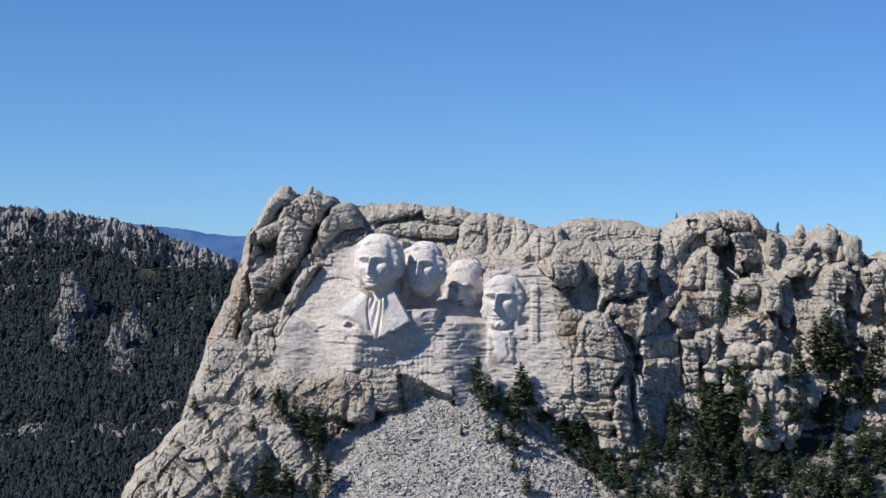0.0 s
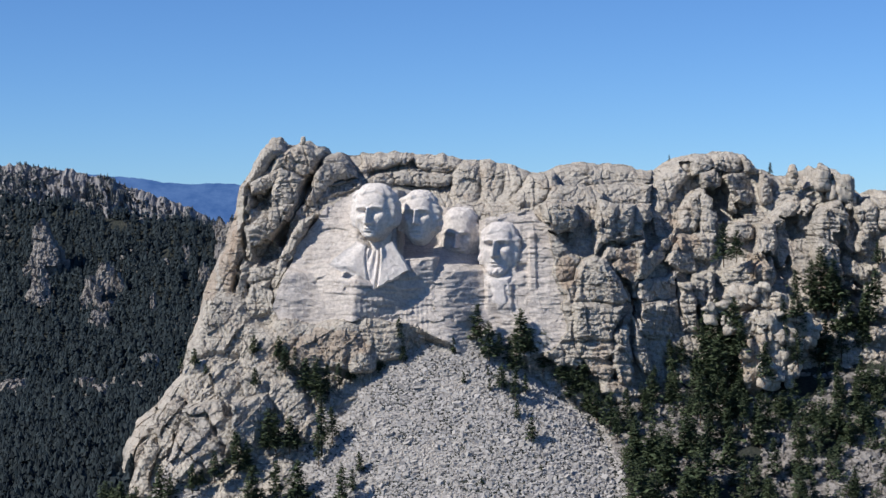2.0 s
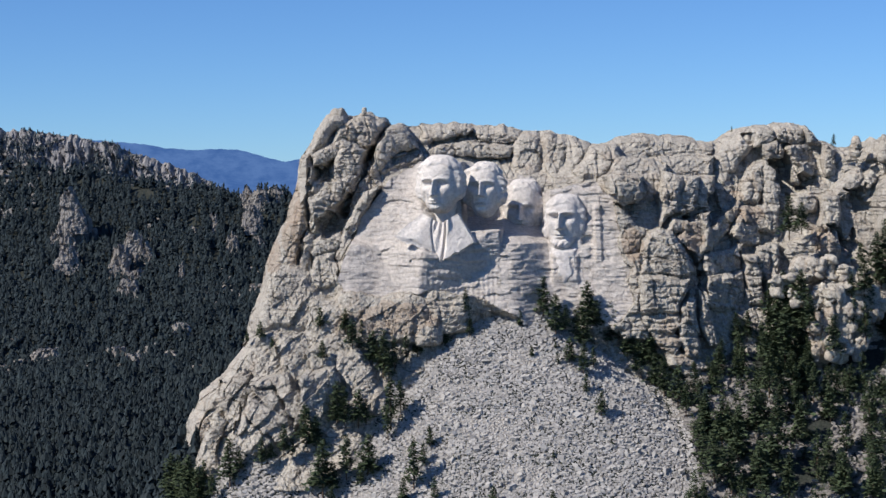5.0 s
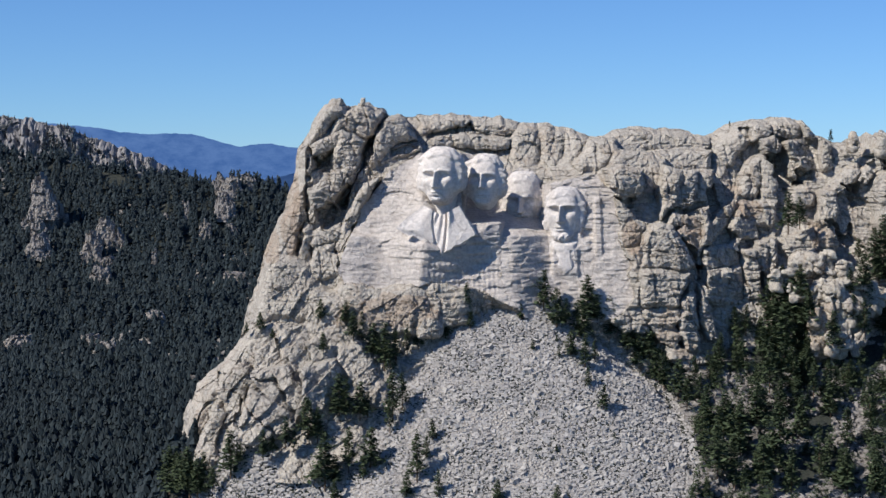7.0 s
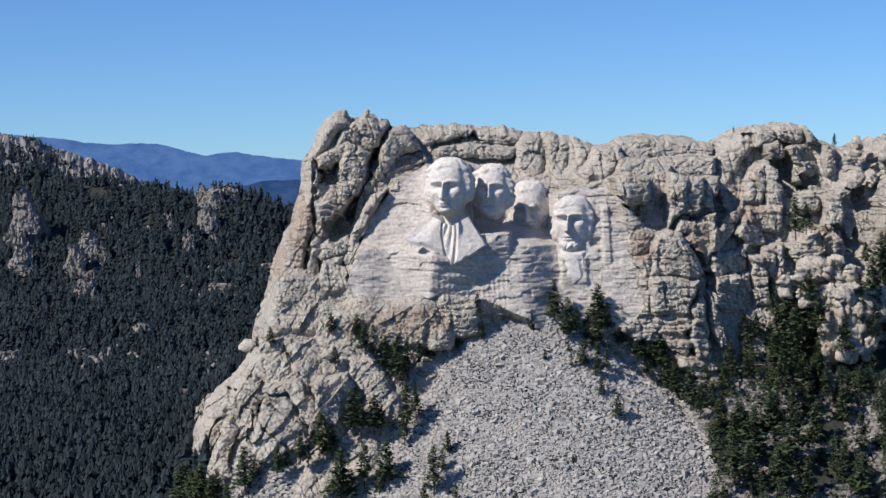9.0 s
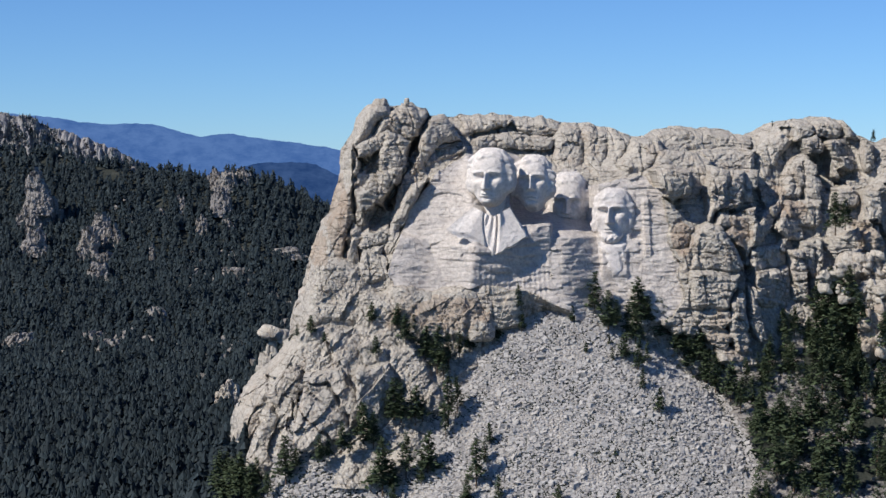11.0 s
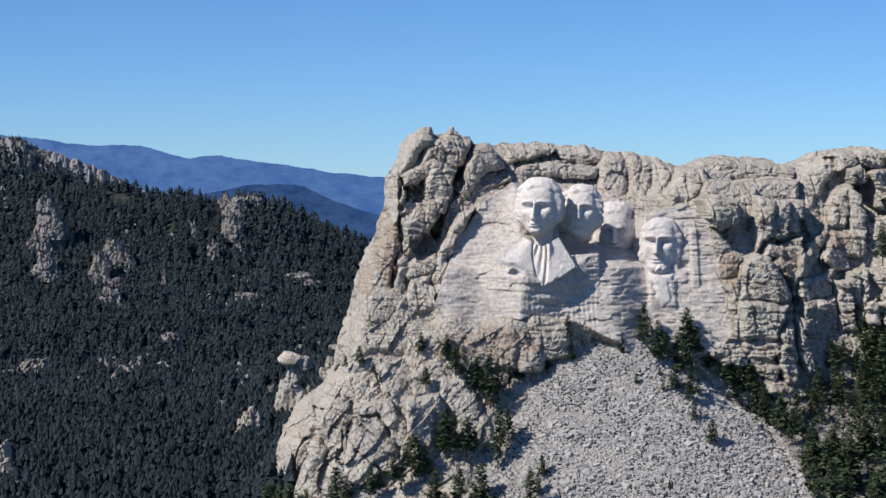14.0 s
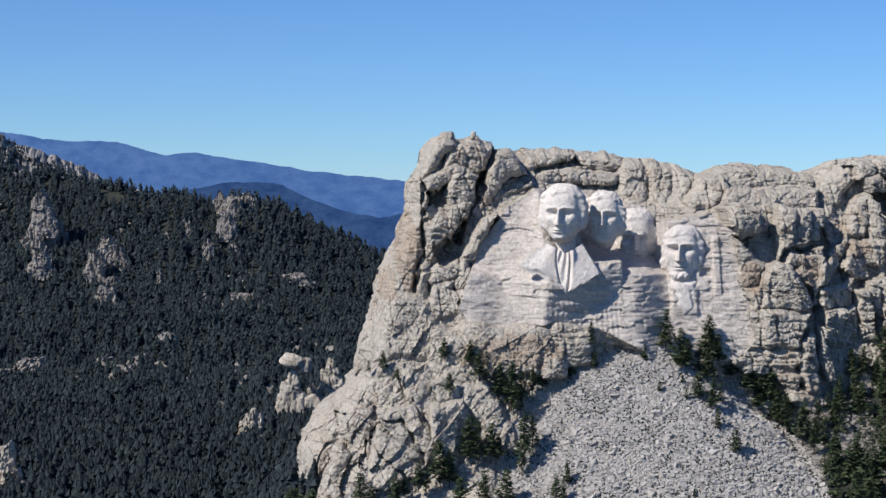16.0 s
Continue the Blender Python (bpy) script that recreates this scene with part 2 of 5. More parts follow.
gx = spread([(-5200, 300), (-2200, 60), (-1000, 18), (-130, 3.2), (230, 14), (600, 100), (2200, 300), (5200, 0)])
gy = spread([(-1400, 150), (-400, 20), (-120, 3.2), (60, 10), (2500, 100), (5200, 0)])
X, Y = np.meshgrid(gx, gy, indexing="ij")
V = np.stack([X, Y, ground_z(X, Y)], -1).reshape(-1, 3)
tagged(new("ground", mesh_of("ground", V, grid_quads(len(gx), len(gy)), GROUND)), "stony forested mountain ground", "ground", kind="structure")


def ridge(name, mat, y, xs, zs, label):
    """A wooded range on the skyline."""
    x = np.linspace(xs[0], xs[-1], 900)
    p = np.stack([x / (0.013 * y), 0 * x + y, 0 * x], -1)
    crest = np.interp(x, xs, zs) + 0.0010 * y * fbm(p, 5, 21)
    rows = [np.stack([x, 0 * x + y + 60, crest - 300], -1)]
    for k in range(9):
        rows.append(np.stack([x, 0 * x + y - 0.006 * k * y * (1 + 0.4 * fbm(p * 0.6 + k, 3, 8)), crest - 0.0045 * y * k**1.3], -1))
    tagged(new(name, mesh_of(name, np.concatenate(rows), grid_quads(len(rows), 900), mat, True, False)), label, "mountain range", kind="structure")


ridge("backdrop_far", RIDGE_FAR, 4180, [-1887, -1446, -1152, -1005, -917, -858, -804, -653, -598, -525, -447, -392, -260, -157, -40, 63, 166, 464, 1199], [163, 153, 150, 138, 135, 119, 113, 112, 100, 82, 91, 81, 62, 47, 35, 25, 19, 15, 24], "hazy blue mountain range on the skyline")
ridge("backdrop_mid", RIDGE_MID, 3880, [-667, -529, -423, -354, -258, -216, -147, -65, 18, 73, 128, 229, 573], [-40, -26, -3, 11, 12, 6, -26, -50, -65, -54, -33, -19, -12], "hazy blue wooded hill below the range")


# ---- the granite mountain ----
massif = thing("granite_mountain", "weathered grey granite mountain with a carved face", "mountain", kind="structure")
# How far back the cliff lies (y), by height (rows) and from left to right.
CLIFF_Z = [-92, -80, -62, -46, -30, -15, 0, 10, 20, 30]
CLIFF_X = [-95, -75, -58, -45, -30, -10, 10, 36, 60, 80, 95, 112, 130, 150, 200]
CLIFF_Y = np.stack([
    np.array([4, -2, -2, 0, 4, 8, 14, 20, 26, 36]),
    np.array([-42, -36, -22, -3, 4, 10, 16, 22, 30, 40]),
    np.array([-66, -56, -38, -20, -8, 2, 8, 18, 28, 38]),
    np.array([-72, -60, -40, -20, -7, 3, 9, 18, 28, 38]),
    np.array([-72, -60, -40, -22, -8, 4, 13, 24, 35, 44]),
    np.array([-56, -48, -34, -23, -16, 0, 14, 34, 58, 70]),
    np.array([-36, -32, -24, -14, -8, 8, 26, 50, 68, 75]),
    np.array([-34, -30, -20, -6, 4, 14, 30, 56, 72, 80]),
    np.array([-24, -20, -12, -4, 2, 8, 20, 45, 70, 82]),
    np.array([-16, -12, -8, -4, 2, 12, 30, 60, 85, 95]),
    np.array([-12, -8, -2, 4, 14, 26, 42, 68, 88, 98]),
    np.array([-12, -8, 0, 8, 26, 40, 54, 62, 70, 80]),
    np.array([-14, -10, -4, 2, 26, 40, 54, 66, 72, 82]),
    np.array([-12, -6, 2, 8, 26, 40, 52, 62, 74, 84]),
    np.array([-4, 0, 6, 10, 24, 38, 48, 60, 74, 85]),
])
RIM_X = [-70.0, -47.5, -43.1, -39.1, -35.8, -34.6, -32.0, -28.6, -27.0, -21.4, -20.3, -17.2, -9.2, 3.3, 15.9, 25.4, 29.6, 36.8, 43.0, 48.0, 54.1, 57.6, 64.6, 71.7, 81.1, 90.0, 98.3, 102.4, 106.7, 111.1, 117.2, 125.8, 135.2, 140.0, 142.0, 147.7, 151.3, 156.8, 159.8, 160.5, 161.0, 164.0, 165.2, 165.3, 165.5, 166.5, 169.4, 170.2, 171.4, 173.5, 175.6, 178.2, 179.4, 180.6, 181.4, 182.6, 183.4, 187.7, 187.8, 189.0, 191.8, 193.0, 197.2, 199.3, 199.6, 200.5, 200.8, 201.7, 205.0]
RIM_Z = [16.2, 22.2, 26.6, 27.4, 27.0, 25.6, 26.6, 27.2, 27.0, 25.3, 23.0, 23.4, 23.2, 24.0, 23.4, 22.8, 20.9, 21.3, 19.3, 18.6, 15.8, 15.7, 18.5, 19.8, 19.3, 18.7, 16.6, 16.1, 19.2, 21.5, 22.1, 23.4, 22.8, 17.9, 16.7, 14.5, 13.7, 14.0, 13.5, 17.5, 17.5, 13.5, 16.2, 17.4, 17.5, 13.5, 16.2, 16.1, 9.3, 8.9, 8.9, 5.4, 5.9, 5.4, 5.4, 7.6, 7.6, 7.6, 7.5, 6.3, 6.3, 6.6, 6.6, 5.0, 6.5, 5.5, 5.0, 5.0, 3.0]
EDGE_Z = [-120.0, -103.6, -95.5, -90.4, -84.6, -74.4, -67.5, -60.8, -53.8, -51.3, -44.8, -35.4, -26.0, -16.4, -6.8, 3.0, 15.0, 22.1]
EDGE_X = [-71.6, -71.6, -78.4, -85.8, -87.6, -85.7, -82.2, -74.8, -69.8, -67.8, -66.9, -64.9, -62.4, -59.7, -56.1, -53.1, -51.7, -47.4]
HEWN_EDGE = [(-35.1, -30.7), (-31.9, -21.6), (-27.4, -10.3), (-18.0, 3.0), (-8.6, 8.1), (9.1, 8.6), (23.1, 3.1), (31.2, 2.7), (34.8, -1.8), (42.1, -0.5), (51.8, 0.7), (58.8, -3.7), (60.0, -16.2), (62.6, -29.6), (64.5, -39.0), (59.0, -46.3), (40.9, -50.0), (26.5, -45.9), (14.3, -37.4), (3.0, -34.8), (-7.2, -35.0), (-17.4, -35.7), (-32.7, -34.6)]


def cliff_y(x, z):
    """The mean lie of the cliff."""
    i = np.clip(np.searchsorted(CLIFF_X, x) - 1, 0, len(CLIFF_X) - 2)
    j = np.clip(np.searchsorted(CLIFF_Z, z) - 1, 0, len(CLIFF_Z) - 2)
    cx, cz = np.array(CLIFF_X, float), np.array(CLIFF_Z, float)
    a, b = np.clip((x - cx[i]) / (cx[i + 1] - cx[i]), 0, 1), np.clip((z - cz[j]) / (cz[j + 1] - cz[j]), 0, 1.3)
    t = CLIFF_Y
    return (t[i, j] * (1 - b) + t[i, j + 1] * b) * (1 - a) + (t[i + 1, j] * (1 - b) + t[i + 1, j + 1] * b) * a


def inside(x, z, poly):
    hit = np.zeros(x.shape, bool)
    for (x0, z0), (x1, z1) in zip(poly, poly[1:] + poly[:1]):
        if z0 != z1:
            hit ^= ((z0 > z) != (z1 > z)) & (x < (x1 - x0) * (z - z0) / (z1 - z0) + x0)
    return hit


def facets(x, z, sx, sz, seed, tilt):
    """Jointed rock: irregular panels, each with its own set-back and tilt. Gives the set-back and the nearness of a joint."""
    px, pz = x / sx, z / sz
    ix, iz = np.floor(px).astype(np.int64), np.floor(pz).astype(np.int64)
    f1, f2 = np.full(x.shape, 9.0), np.full(x.shape, 9.0)
    step = np.zeros(x.shape)
    for a in (-1, 0, 1):
        for b in (-1, 0, 1):
            cell = np.stack([ix + a, iz + b, 0 * ix], -1)
            cx, cz = ix + a + 0.5 + 0.46 * lattice(cell, seed), iz + b + 0.5 + 0.46 * lattice(cell, seed + 1)
            dx, dz = px - cx, pz - cz
            d = np.abs(dx) ** 2.4 + np.abs(dz) ** 2.4
            mine = lattice(cell, seed + 2) + tilt * (dx * lattice(cell, seed + 3) * 1.6 + dz * lattice(cell, seed + 4) * 1.6)
            nearer = d < f1
            f2 = np.where(nearer, f1, np.minimum(f2, d))
            step = np.where(nearer, mine, step)
            f1 = np.where(nearer, d, f1)
    return step, np.sqrt(f2) - np.sqrt(f1)


# Rounded buttresses and blocks standing out of the cliff: x, z, width, height, how far they stand out, lean, squareness.
LUMPS = []


def lump(x, z, w, h, out=3.0, lean=0.0, k=3.0):
    LUMPS.append((x, z, w, h, out, lean, k))


# rock band under the carved bust
lump(-19.1, -42.8, 34.9, 18.4, 3, 2, 5)
lump(1.1, -40.7, 20.4, 14.8, 3, -3, 4.5)
lump(10.5, -41.8, 13.0, 13.0, 3, 0, 4)
lump(-4.4, -47.1, 11.0, 9.2, 3, 0, 4)
lump(-35.7, -45.0, 20.2, 16.5, 3, 5, 4.5)


# Jointed blocks: how far they stand out, how they turn to the right and lean back, how round their edges are, and their outline (x, z).
BLOCKS = []


def block(out, turn, lean, edge, *outline):
    BLOCKS.append((out, turn, lean, edge, outline))


# left shoulder
block(1, -0.2, 0.1, 2.5, (-51.1, 8.9), (-50.7, 14.8), (-47.5, 21.3), (-44.4, 25.0), (-39.1, 27.4), (-34.3, 26.5), (-34.9, 22.7), (-39.6, 19.6), (-44.0, 12.8), (-46.6, 9.7))
block(3, 0.1, 0.0, 2.2, (-38.1, 20.1), (-33.3, 24.7), (-28.1, 27.2), (-22.9, 26.2), (-21.2, 23.5), (-23.7, 18.0), (-25.6, 13.0), (-28.5, 13.3), (-31.5, 15.7), (-36.0, 17.3), (-40.1, 13.6))
block(2, -0.1, 0.0, 1.6, (-45.3, 11.2), (-40.2, 14.3), (-36.1, 16.9), (-37.3, 11.3), (-40.9, 8.5), (-45.0, 7.3))
block(3, 0.15, -0.05, 1.6, (-36.0, 16.9), (-31.3, 15.7), (-27.7, 13.0), (-28.2, 7.7), (-30.7, 3.6), (-34.5, 3.0), (-37.5, 3.0), (-38.9, 6.9), (-37.2, 11.3))
block(2, 0.2, -0.1, 1.6, (-38.3, 3.0), (-30.7, 3.8), (-31.7, -1.2), (-34.4, -5.1), (-37.2, -7.4), (-41.0, -5.8), (-38.5, -1.6))
block(3, 0.2, -0.2, 2.4, (-45.7, -3.5), (-40.1, -1.2), (-35.0, -2.8), (-32.3, -3.9), (-35.2, -7.0), (-38.9, -9.6), (-41.5, -13.8), (-44.4, -16.8), (-45.9, -11.5), (-46.4, -6.6))
block(0, -0.1, 0, 1.6, (-51.3, 5.9), (-47.2, 10.5), (-45.4, 6.9), (-45.9, 0.7), (-46.7, -3.9), (-50.7, -4.3), (-52.5, 1.1))
block(-1, -0.15, 0, 2.0, (-54.6, -4.7), (-47.4, -3.2), (-46.5, -12.3), (-47.7, -16.5), (-48.5, -22.8), (-49.4, -27.2), (-60.1, -27.3), (-58.0, -15.7))
block(0, 0.1, 0, 1.3, (-46.4, -14.6), (-44.2, -16.5), (-44.7, -21.7), (-44.4, -29.0), (-48.1, -29.0), (-48.1, -21.7))
block(4, 0.3, -0.1, 2.2, (-20.8, 22.2), (-16.0, 23.7), (-11.9, 19.2), (-9.3, 14.1), (-15.6, 12.7), (-17.5, 11.8), (-20.4, 7.8), (-24.1, 3.0), (-27.3, -1.2), (-28.3, 3.0), (-26.3, 9.3), (-24.3, 15.0))
block(5, -0.1, -0.1, 1.6, (-26.7, -2.4), (-22.0, -0.1), (-24.1, -5.8), (-27.0, -11.5), (-30.7, -16.4), (-33.5, -21.9), (-34.5, -24.4), (-36.8, -23.7), (-34.8, -17.8), (-31.9, -12.2), (-29.5, -6.6))
block(2, 0.0, 0.1, 1.5, (-42.2, -17.2), (-35.0, -15.7), (-33.4, -18.3), (-36.3, -21.6), (-42.2, -23.8), (-44.6, -22.0), (-44.0, -17.9))
block(1, 0.0, 0, 1.4, (-42.3, -23.9), (-36.3, -22.0), (-36.6, -24.6), (-34.6, -27.5), (-35.1, -32.6), (-41.8, -34.4), (-44.3, -29.0))
block(1, 0.0, 0.1, 2.6, (-63.4, -48.8), (-62.6, -34.6), (-59.1, -26.8), (-49.3, -26.8), (-44.3, -29.0), (-41.8, -34.4), (-36.9, -37.9), (-33.7, -44.9), (-40.9, -48.3), (-52.1, -46.7))
block(-2, 0.2, 0.1, 1.5, (-19.6, 10.7), (-8.2, 13.3), (-7.3, 9.6), (-16.7, 6.7), (-22.6, 0.7), (-24.3, 2.7))
# crown
block(3, 0.0, 0.1, 1.6, (-9.7, 14.1), (-8.3, 20.8), (-9.6, 24.0), (3.4, 24.9), (8.8, 23.6), (10.1, 21.3), (6.5, 19.1), (-0.8, 17.7), (-6.9, 15.4))
block(2, 0.0, 0.2, 1.8, (-6.9, 14.1), (1.2, 16.0), (11.3, 16.5), (18.3, 15.7), (25.0, 14.4), (23.1, 10.6), (13.5, 10.6), (3.3, 11.3), (-3.6, 10.0))
block(3, 0.1, 0.1, 1.8, (8.4, 23.6), (18.2, 24.4), (25.6, 23.8), (30.4, 21.4), (27.6, 16.6), (20.0, 15.7), (12.7, 17.4), (10.1, 20.9))
block(3, 0.15, 0.2, 2.6, (25.1, 14.2), (30.0, 20.5), (35.1, 22.1), (37.0, 13.6), (34.8, 5.2), (32.4, 2.7), (27.2, 2.7), (24.2, 6.8))
block(3, 0.15, 0.2, 2.4, (36.3, 20.1), (42.3, 22.1), (45.9, 19.2), (44.9, 11.4), (41.7, 3.9), (37.3, 2.7), (35.5, 7.3))
block(2, 0.2, 0.2, 2.2, (45.9, 19.0), (52.1, 18.3), (54.5, 14.6), (50.6, 9.3), (45.4, 4.7), (44.6, 9.3))
block(3, 0.1, 0.2, 2.2, (50.0, 8.9), (54.4, 14.4), (62.4, 15.2), (63.7, 9.7), (55.8, 2.7), (48.8, 2.3), (45.8, 4.7))
block(2, 0.0, 0.4, 2.8, (54.8, 13.1), (64.3, 18.0), (74.1, 20.6), (85.8, 19.7), (94.4, 18.6), (100.7, 16.0), (98.6, 11.5), (87.0, 10.4), (75.6, 9.8), (63.5, 10.1))
block(4, 0.0, 0.3, 2.0, (61.6, 9.6), (75.3, 9.6), (78.7, 6.8), (76.5, 3.1), (68.9, 3.5), (61.1, 4.3), (58.1, 3.1))
block(4, 0.1, 0.2, 1.8, (75.8, 9.8), (95.9, 11.2), (99.4, 9.5), (96.5, 3.2), (83.7, 2.7), (78.4, 4.8))
# the overhanging nose and the buttresses beyond it
block(11, 0.1, -0.1, 2.2, (56.1, 3.1), (61.5, 4.4), (68.6, 3.1), (69.5, -2.0), (67.1, -5.9), (61.6, -7.0), (57.5, -5.5))
block(-3, 0.2, 0, 1.4, (70.0, 3.1), (79.6, 7.8), (76.4, -4.4), (74.6, -15.4), (69.1, -14.8), (63.7, -8.7), (70.4, -2.8))
block(6, 0.15, 0, 1.6, (77.5, 4.3), (83.5, 2.7), (81.1, -9.8), (77.2, -10.9), (74.4, -14.6), (74.9, -4.8))
block(7, 0.2, 0, 1.5, (83.8, 2.7), (89.7, 3.1), (87.7, -9.1), (80.9, -9.9))
block(6, 0.3, 0, 1.6, (90.3, 3.2), (96.6, 3.2), (95.7, -2.9), (92.2, -7.6), (87.9, -9.1))
block(3, 0.2, 0.1, 1.3, (78.7, -12.1), (81.7, -12.9), (87.4, -11.8), (92.8, -9.6), (90.8, -15.7), (88.6, -18.7), (82.8, -15.9), (76.9, -16.2))
block(2, 0.3, 0.1, 1.3, (82.9, -16.1), (89.2, -18.8), (89.5, -24.1), (85.8, -29.6), (82.7, -22.4), (80.0, -18.5))
block(3, 0.0, 0, 1.6, (57.9, -7.0), (62.0, -9.3), (65.0, -13.5), (68.7, -16.6), (68.0, -20.7), (65.2, -24.1), (59.8, -24.8), (57.9, -16.2))
block(5, 0.05, 0, 1.8, (69.2, -16.5), (73.3, -14.8), (78.2, -16.4), (81.8, -22.2), (84.9, -29.8), (83.0, -32.3), (73.0, -30.7), (65.8, -31.1), (66.9, -23.6))
block(5, 0.1, 0, 1.6, (65.8, -31.1), (73.3, -30.9), (83.0, -32.5), (82.0, -35.8), (79.3, -40.3), (78.4, -43.3), (72.4, -42.5), (65.3, -42.9))
block(4, 0.0, 0, 1.4, (58.2, -24.8), (66.6, -23.7), (65.7, -34.8), (58.5, -35.8))
block(4, 0.0, 0, 1.4, (58.1, -36.0), (65.7, -35.2), (65.8, -43.3), (58.6, -44.4))
block(3, 1.2, -0.3, 1.2, (89.8, -13.4), (92.6, -15.8), (101.7, -10.1), (105.7, -5.9), (105.2, -11.3), (98.7, -17.4), (92.5, -23.4), (89.2, -23.3))
block(0, 0.6, -0.1, 1.3, (89.8, -24.6), (104.9, -21.5), (104.0, -30.3), (88.7, -31.7))
block(0, 0.6, -0.1, 1.3, (88.5, -31.8), (103.9, -30.5), (104.1, -40.0), (105.4, -44.8), (93.0, -43.4), (88.2, -41.0))
block(1, 0.5, 0, 1.3, (106.9, -9.0), (112.0, -16.6), (112.2, -21.9), (105.2, -21.5), (100.4, -17.5))
block(2, 0.0, 0.3, 2.4, (106.3, -3.3), (111.0, 4.9), (114.0, 8.2), (117.2, 9.1), (116.5, -2.9), (113.3, -7.4), (106.9, -8.2), (103.8, -7.3))
block(3, 0.25, 0.3, 2.2, (117.3, 8.6), (121.5, 5.3), (121.6, -2.9), (120.5, -7.0), (115.6, -7.4), (115.9, -2.9))
block(2, 0.15, 0.1, 1.6, (104.5, -8.5), (115.3, -7.8), (121.1, -7.4), (119.6, -13.4), (117.8, -17.4), (111.8, -16.6), (105.5, -13.3))
block(2, 0.0, 0.3, 2.2, (100.5, 11.2), (106.8, 15.9), (111.5, 20.6), (115.4, 21.4), (114.3, 13.7), (108.6, 8.2), (103.1, -0.9), (98.2, -2.9), (98.1, 3.2))
block(4, 0.2, 0.2, 1.8, (115.1, 21.4), (119.6, 22.5), (123.1, 20.5), (122.6, 16.7), (118.8, 14.5), (114.9, 14.1))
block(5, 0.3, 0, 1.5, (117.3, 14.3), (123.1, 15.8), (125.3, 12.4), (124.2, 10.1), (118.8, 9.2))
block(2, 0.4, 0.4, 2.4, (122.2, 17.6), (124.5, 21.5), (131.5, 24.1), (135.7, 21.5), (134.0, 15.9), (129.6, 14.6), (125.0, 15.9))
block(2, 1.0, 0.2, 2.0, (134.9, 21.5), (139.7, 21.9), (141.0, 17.6), (139.5, 14.2), (134.7, 15.0))
block(0, 1.3, 0.0, 1.6, (127.0, 13.4), (134.4, 14.9), (139.7, 14.0), (139.4, 8.3), (133.2, 7.4), (127.8, 7.4))
block(0, 1.4, 0.0, 1.4, (128.1, 7.0), (139.3, 7.9), (139.3, 4.1), (136.2, 2.8), (130.5, -1.3), (128.0, 0.7))
block(2, 1.0, 0.1, 1.5, (140.5, 15.0), (144.2, 12.9), (144.1, 4.9), (140.1, 2.8), (139.4, 7.0))
block(2, 0.2, 0.3, 1.6, (142.4, -1.3), (148.0, 4.0), (152.4, 5.7), (153.3, 2.4), (146.7, -4.2), (141.5, -6.2), (135.7, -9.4), (138.7, -4.2))
block(4, 0.4, 0.1, 1.8, (136.7, -5.4), (142.4, -3.3), (142.3, -11.0), (139.5, -17.3), (135.4, -17.7), (133.9, -14.9))
block(5, 0.5, 0, 1.6, (134.4, -17.7), (139.7, -17.3), (140.9, -23.1), (137.7, -26.9), (133.9, -26.2), (132.6, -20.8))
block(2, 0.3, 0.1, 1.5, (126.1, -4.2), (131.4, -2.9), (135.5, -6.0), (134.5, -9.4), (128.9, -11.4), (125.6, -9.4))
block(1, 0.1, 0.1, 1.4, (121.6, -21.7), (132.0, -17.8), (133.0, -20.9), (132.7, -26.3), (125.7, -30.1), (122.5, -27.8), (120.3, -24.8))
block(2, 0.1, 0, 1.3, (104.6, -25.7), (109.3, -25.4), (110.2, -32.6), (109.6, -41.8), (104.3, -41.7), (104.2, -32.1))
block(3, 0.2, 0.1, 1.3, (110.6, -22.4), (115.3, -21.6), (113.4, -34.1), (110.9, -32.6), (109.3, -26.9))
block(2, 0.2, 0.1, 1.2, (115.9, -21.6), (118.3, -21.6), (117.4, -28.9), (114.0, -34.2))
# broken towers at the end of the cliff
block(2, 0.4, 0.2, 1.6, (156.3, 8.6), (158.1, 13.4), (161.0, 16.8), (165.3, 17.2), (163.5, 8.5))
block(3, 0.6, 0.2, 1.6, (165.2, 15.9), (170.2, 15.6), (170.0, 9.9), (166.6, 5.3), (163.2, 7.9))
block(2, 0.3, 0.2, 1.4, (150.9, -0.6), (155.6, 6.1), (161.1, 8.1), (162.7, 4.7), (158.2, 1.4), (154.4, -1.9))
block(6, 0.4, 0.1, 2.2, (156.6, -1.9), (159.3, 2.2), (165.6, 3.1), (169.3, -0.6), (169.0, -5.0), (166.6, -10.2), (162.9, -13.0), (158.1, -12.1), (155.3, -8.0))
block(4, 0.45, 0.0, 1.8, (155.0, -9.7), (163.7, -13.0), (164.1, -22.2), (160.6, -27.9), (157.7, -22.1), (154.8, -16.1))
block(2, 0.5, 0.2, 1.5, (169.2, 7.2), (174.7, 8.6), (175.0, 3.5), (170.9, -0.0), (168.8, 1.3))
block(3, 0.4, 0.2, 1.8, (171.5, -0.0), (176.4, 3.7), (179.4, 5.7), (179.6, -1.8), (179.5, -8.3), (174.1, -9.3), (172.4, -5.0))
block(3, 0.6, 0.2, 2.2, (179.2, 4.9), (182.6, 7.0), (187.8, 7.3), (187.4, 1.2), (187.1, -6.4), (182.5, -7.4), (179.9, -6.1), (179.9, 0.3))
block(3, 0.4, 0.2, 2.0, (188.0, 1.0), (193.0, 6.2), (199.6, 6.3), (197.8, -6.1), (188.5, -7.4))
block(3, 0.5, 0.0, 1.2, (172.0, -7.8), (174.4, -9.9), (173.1, -15.5), (170.5, -14.3))
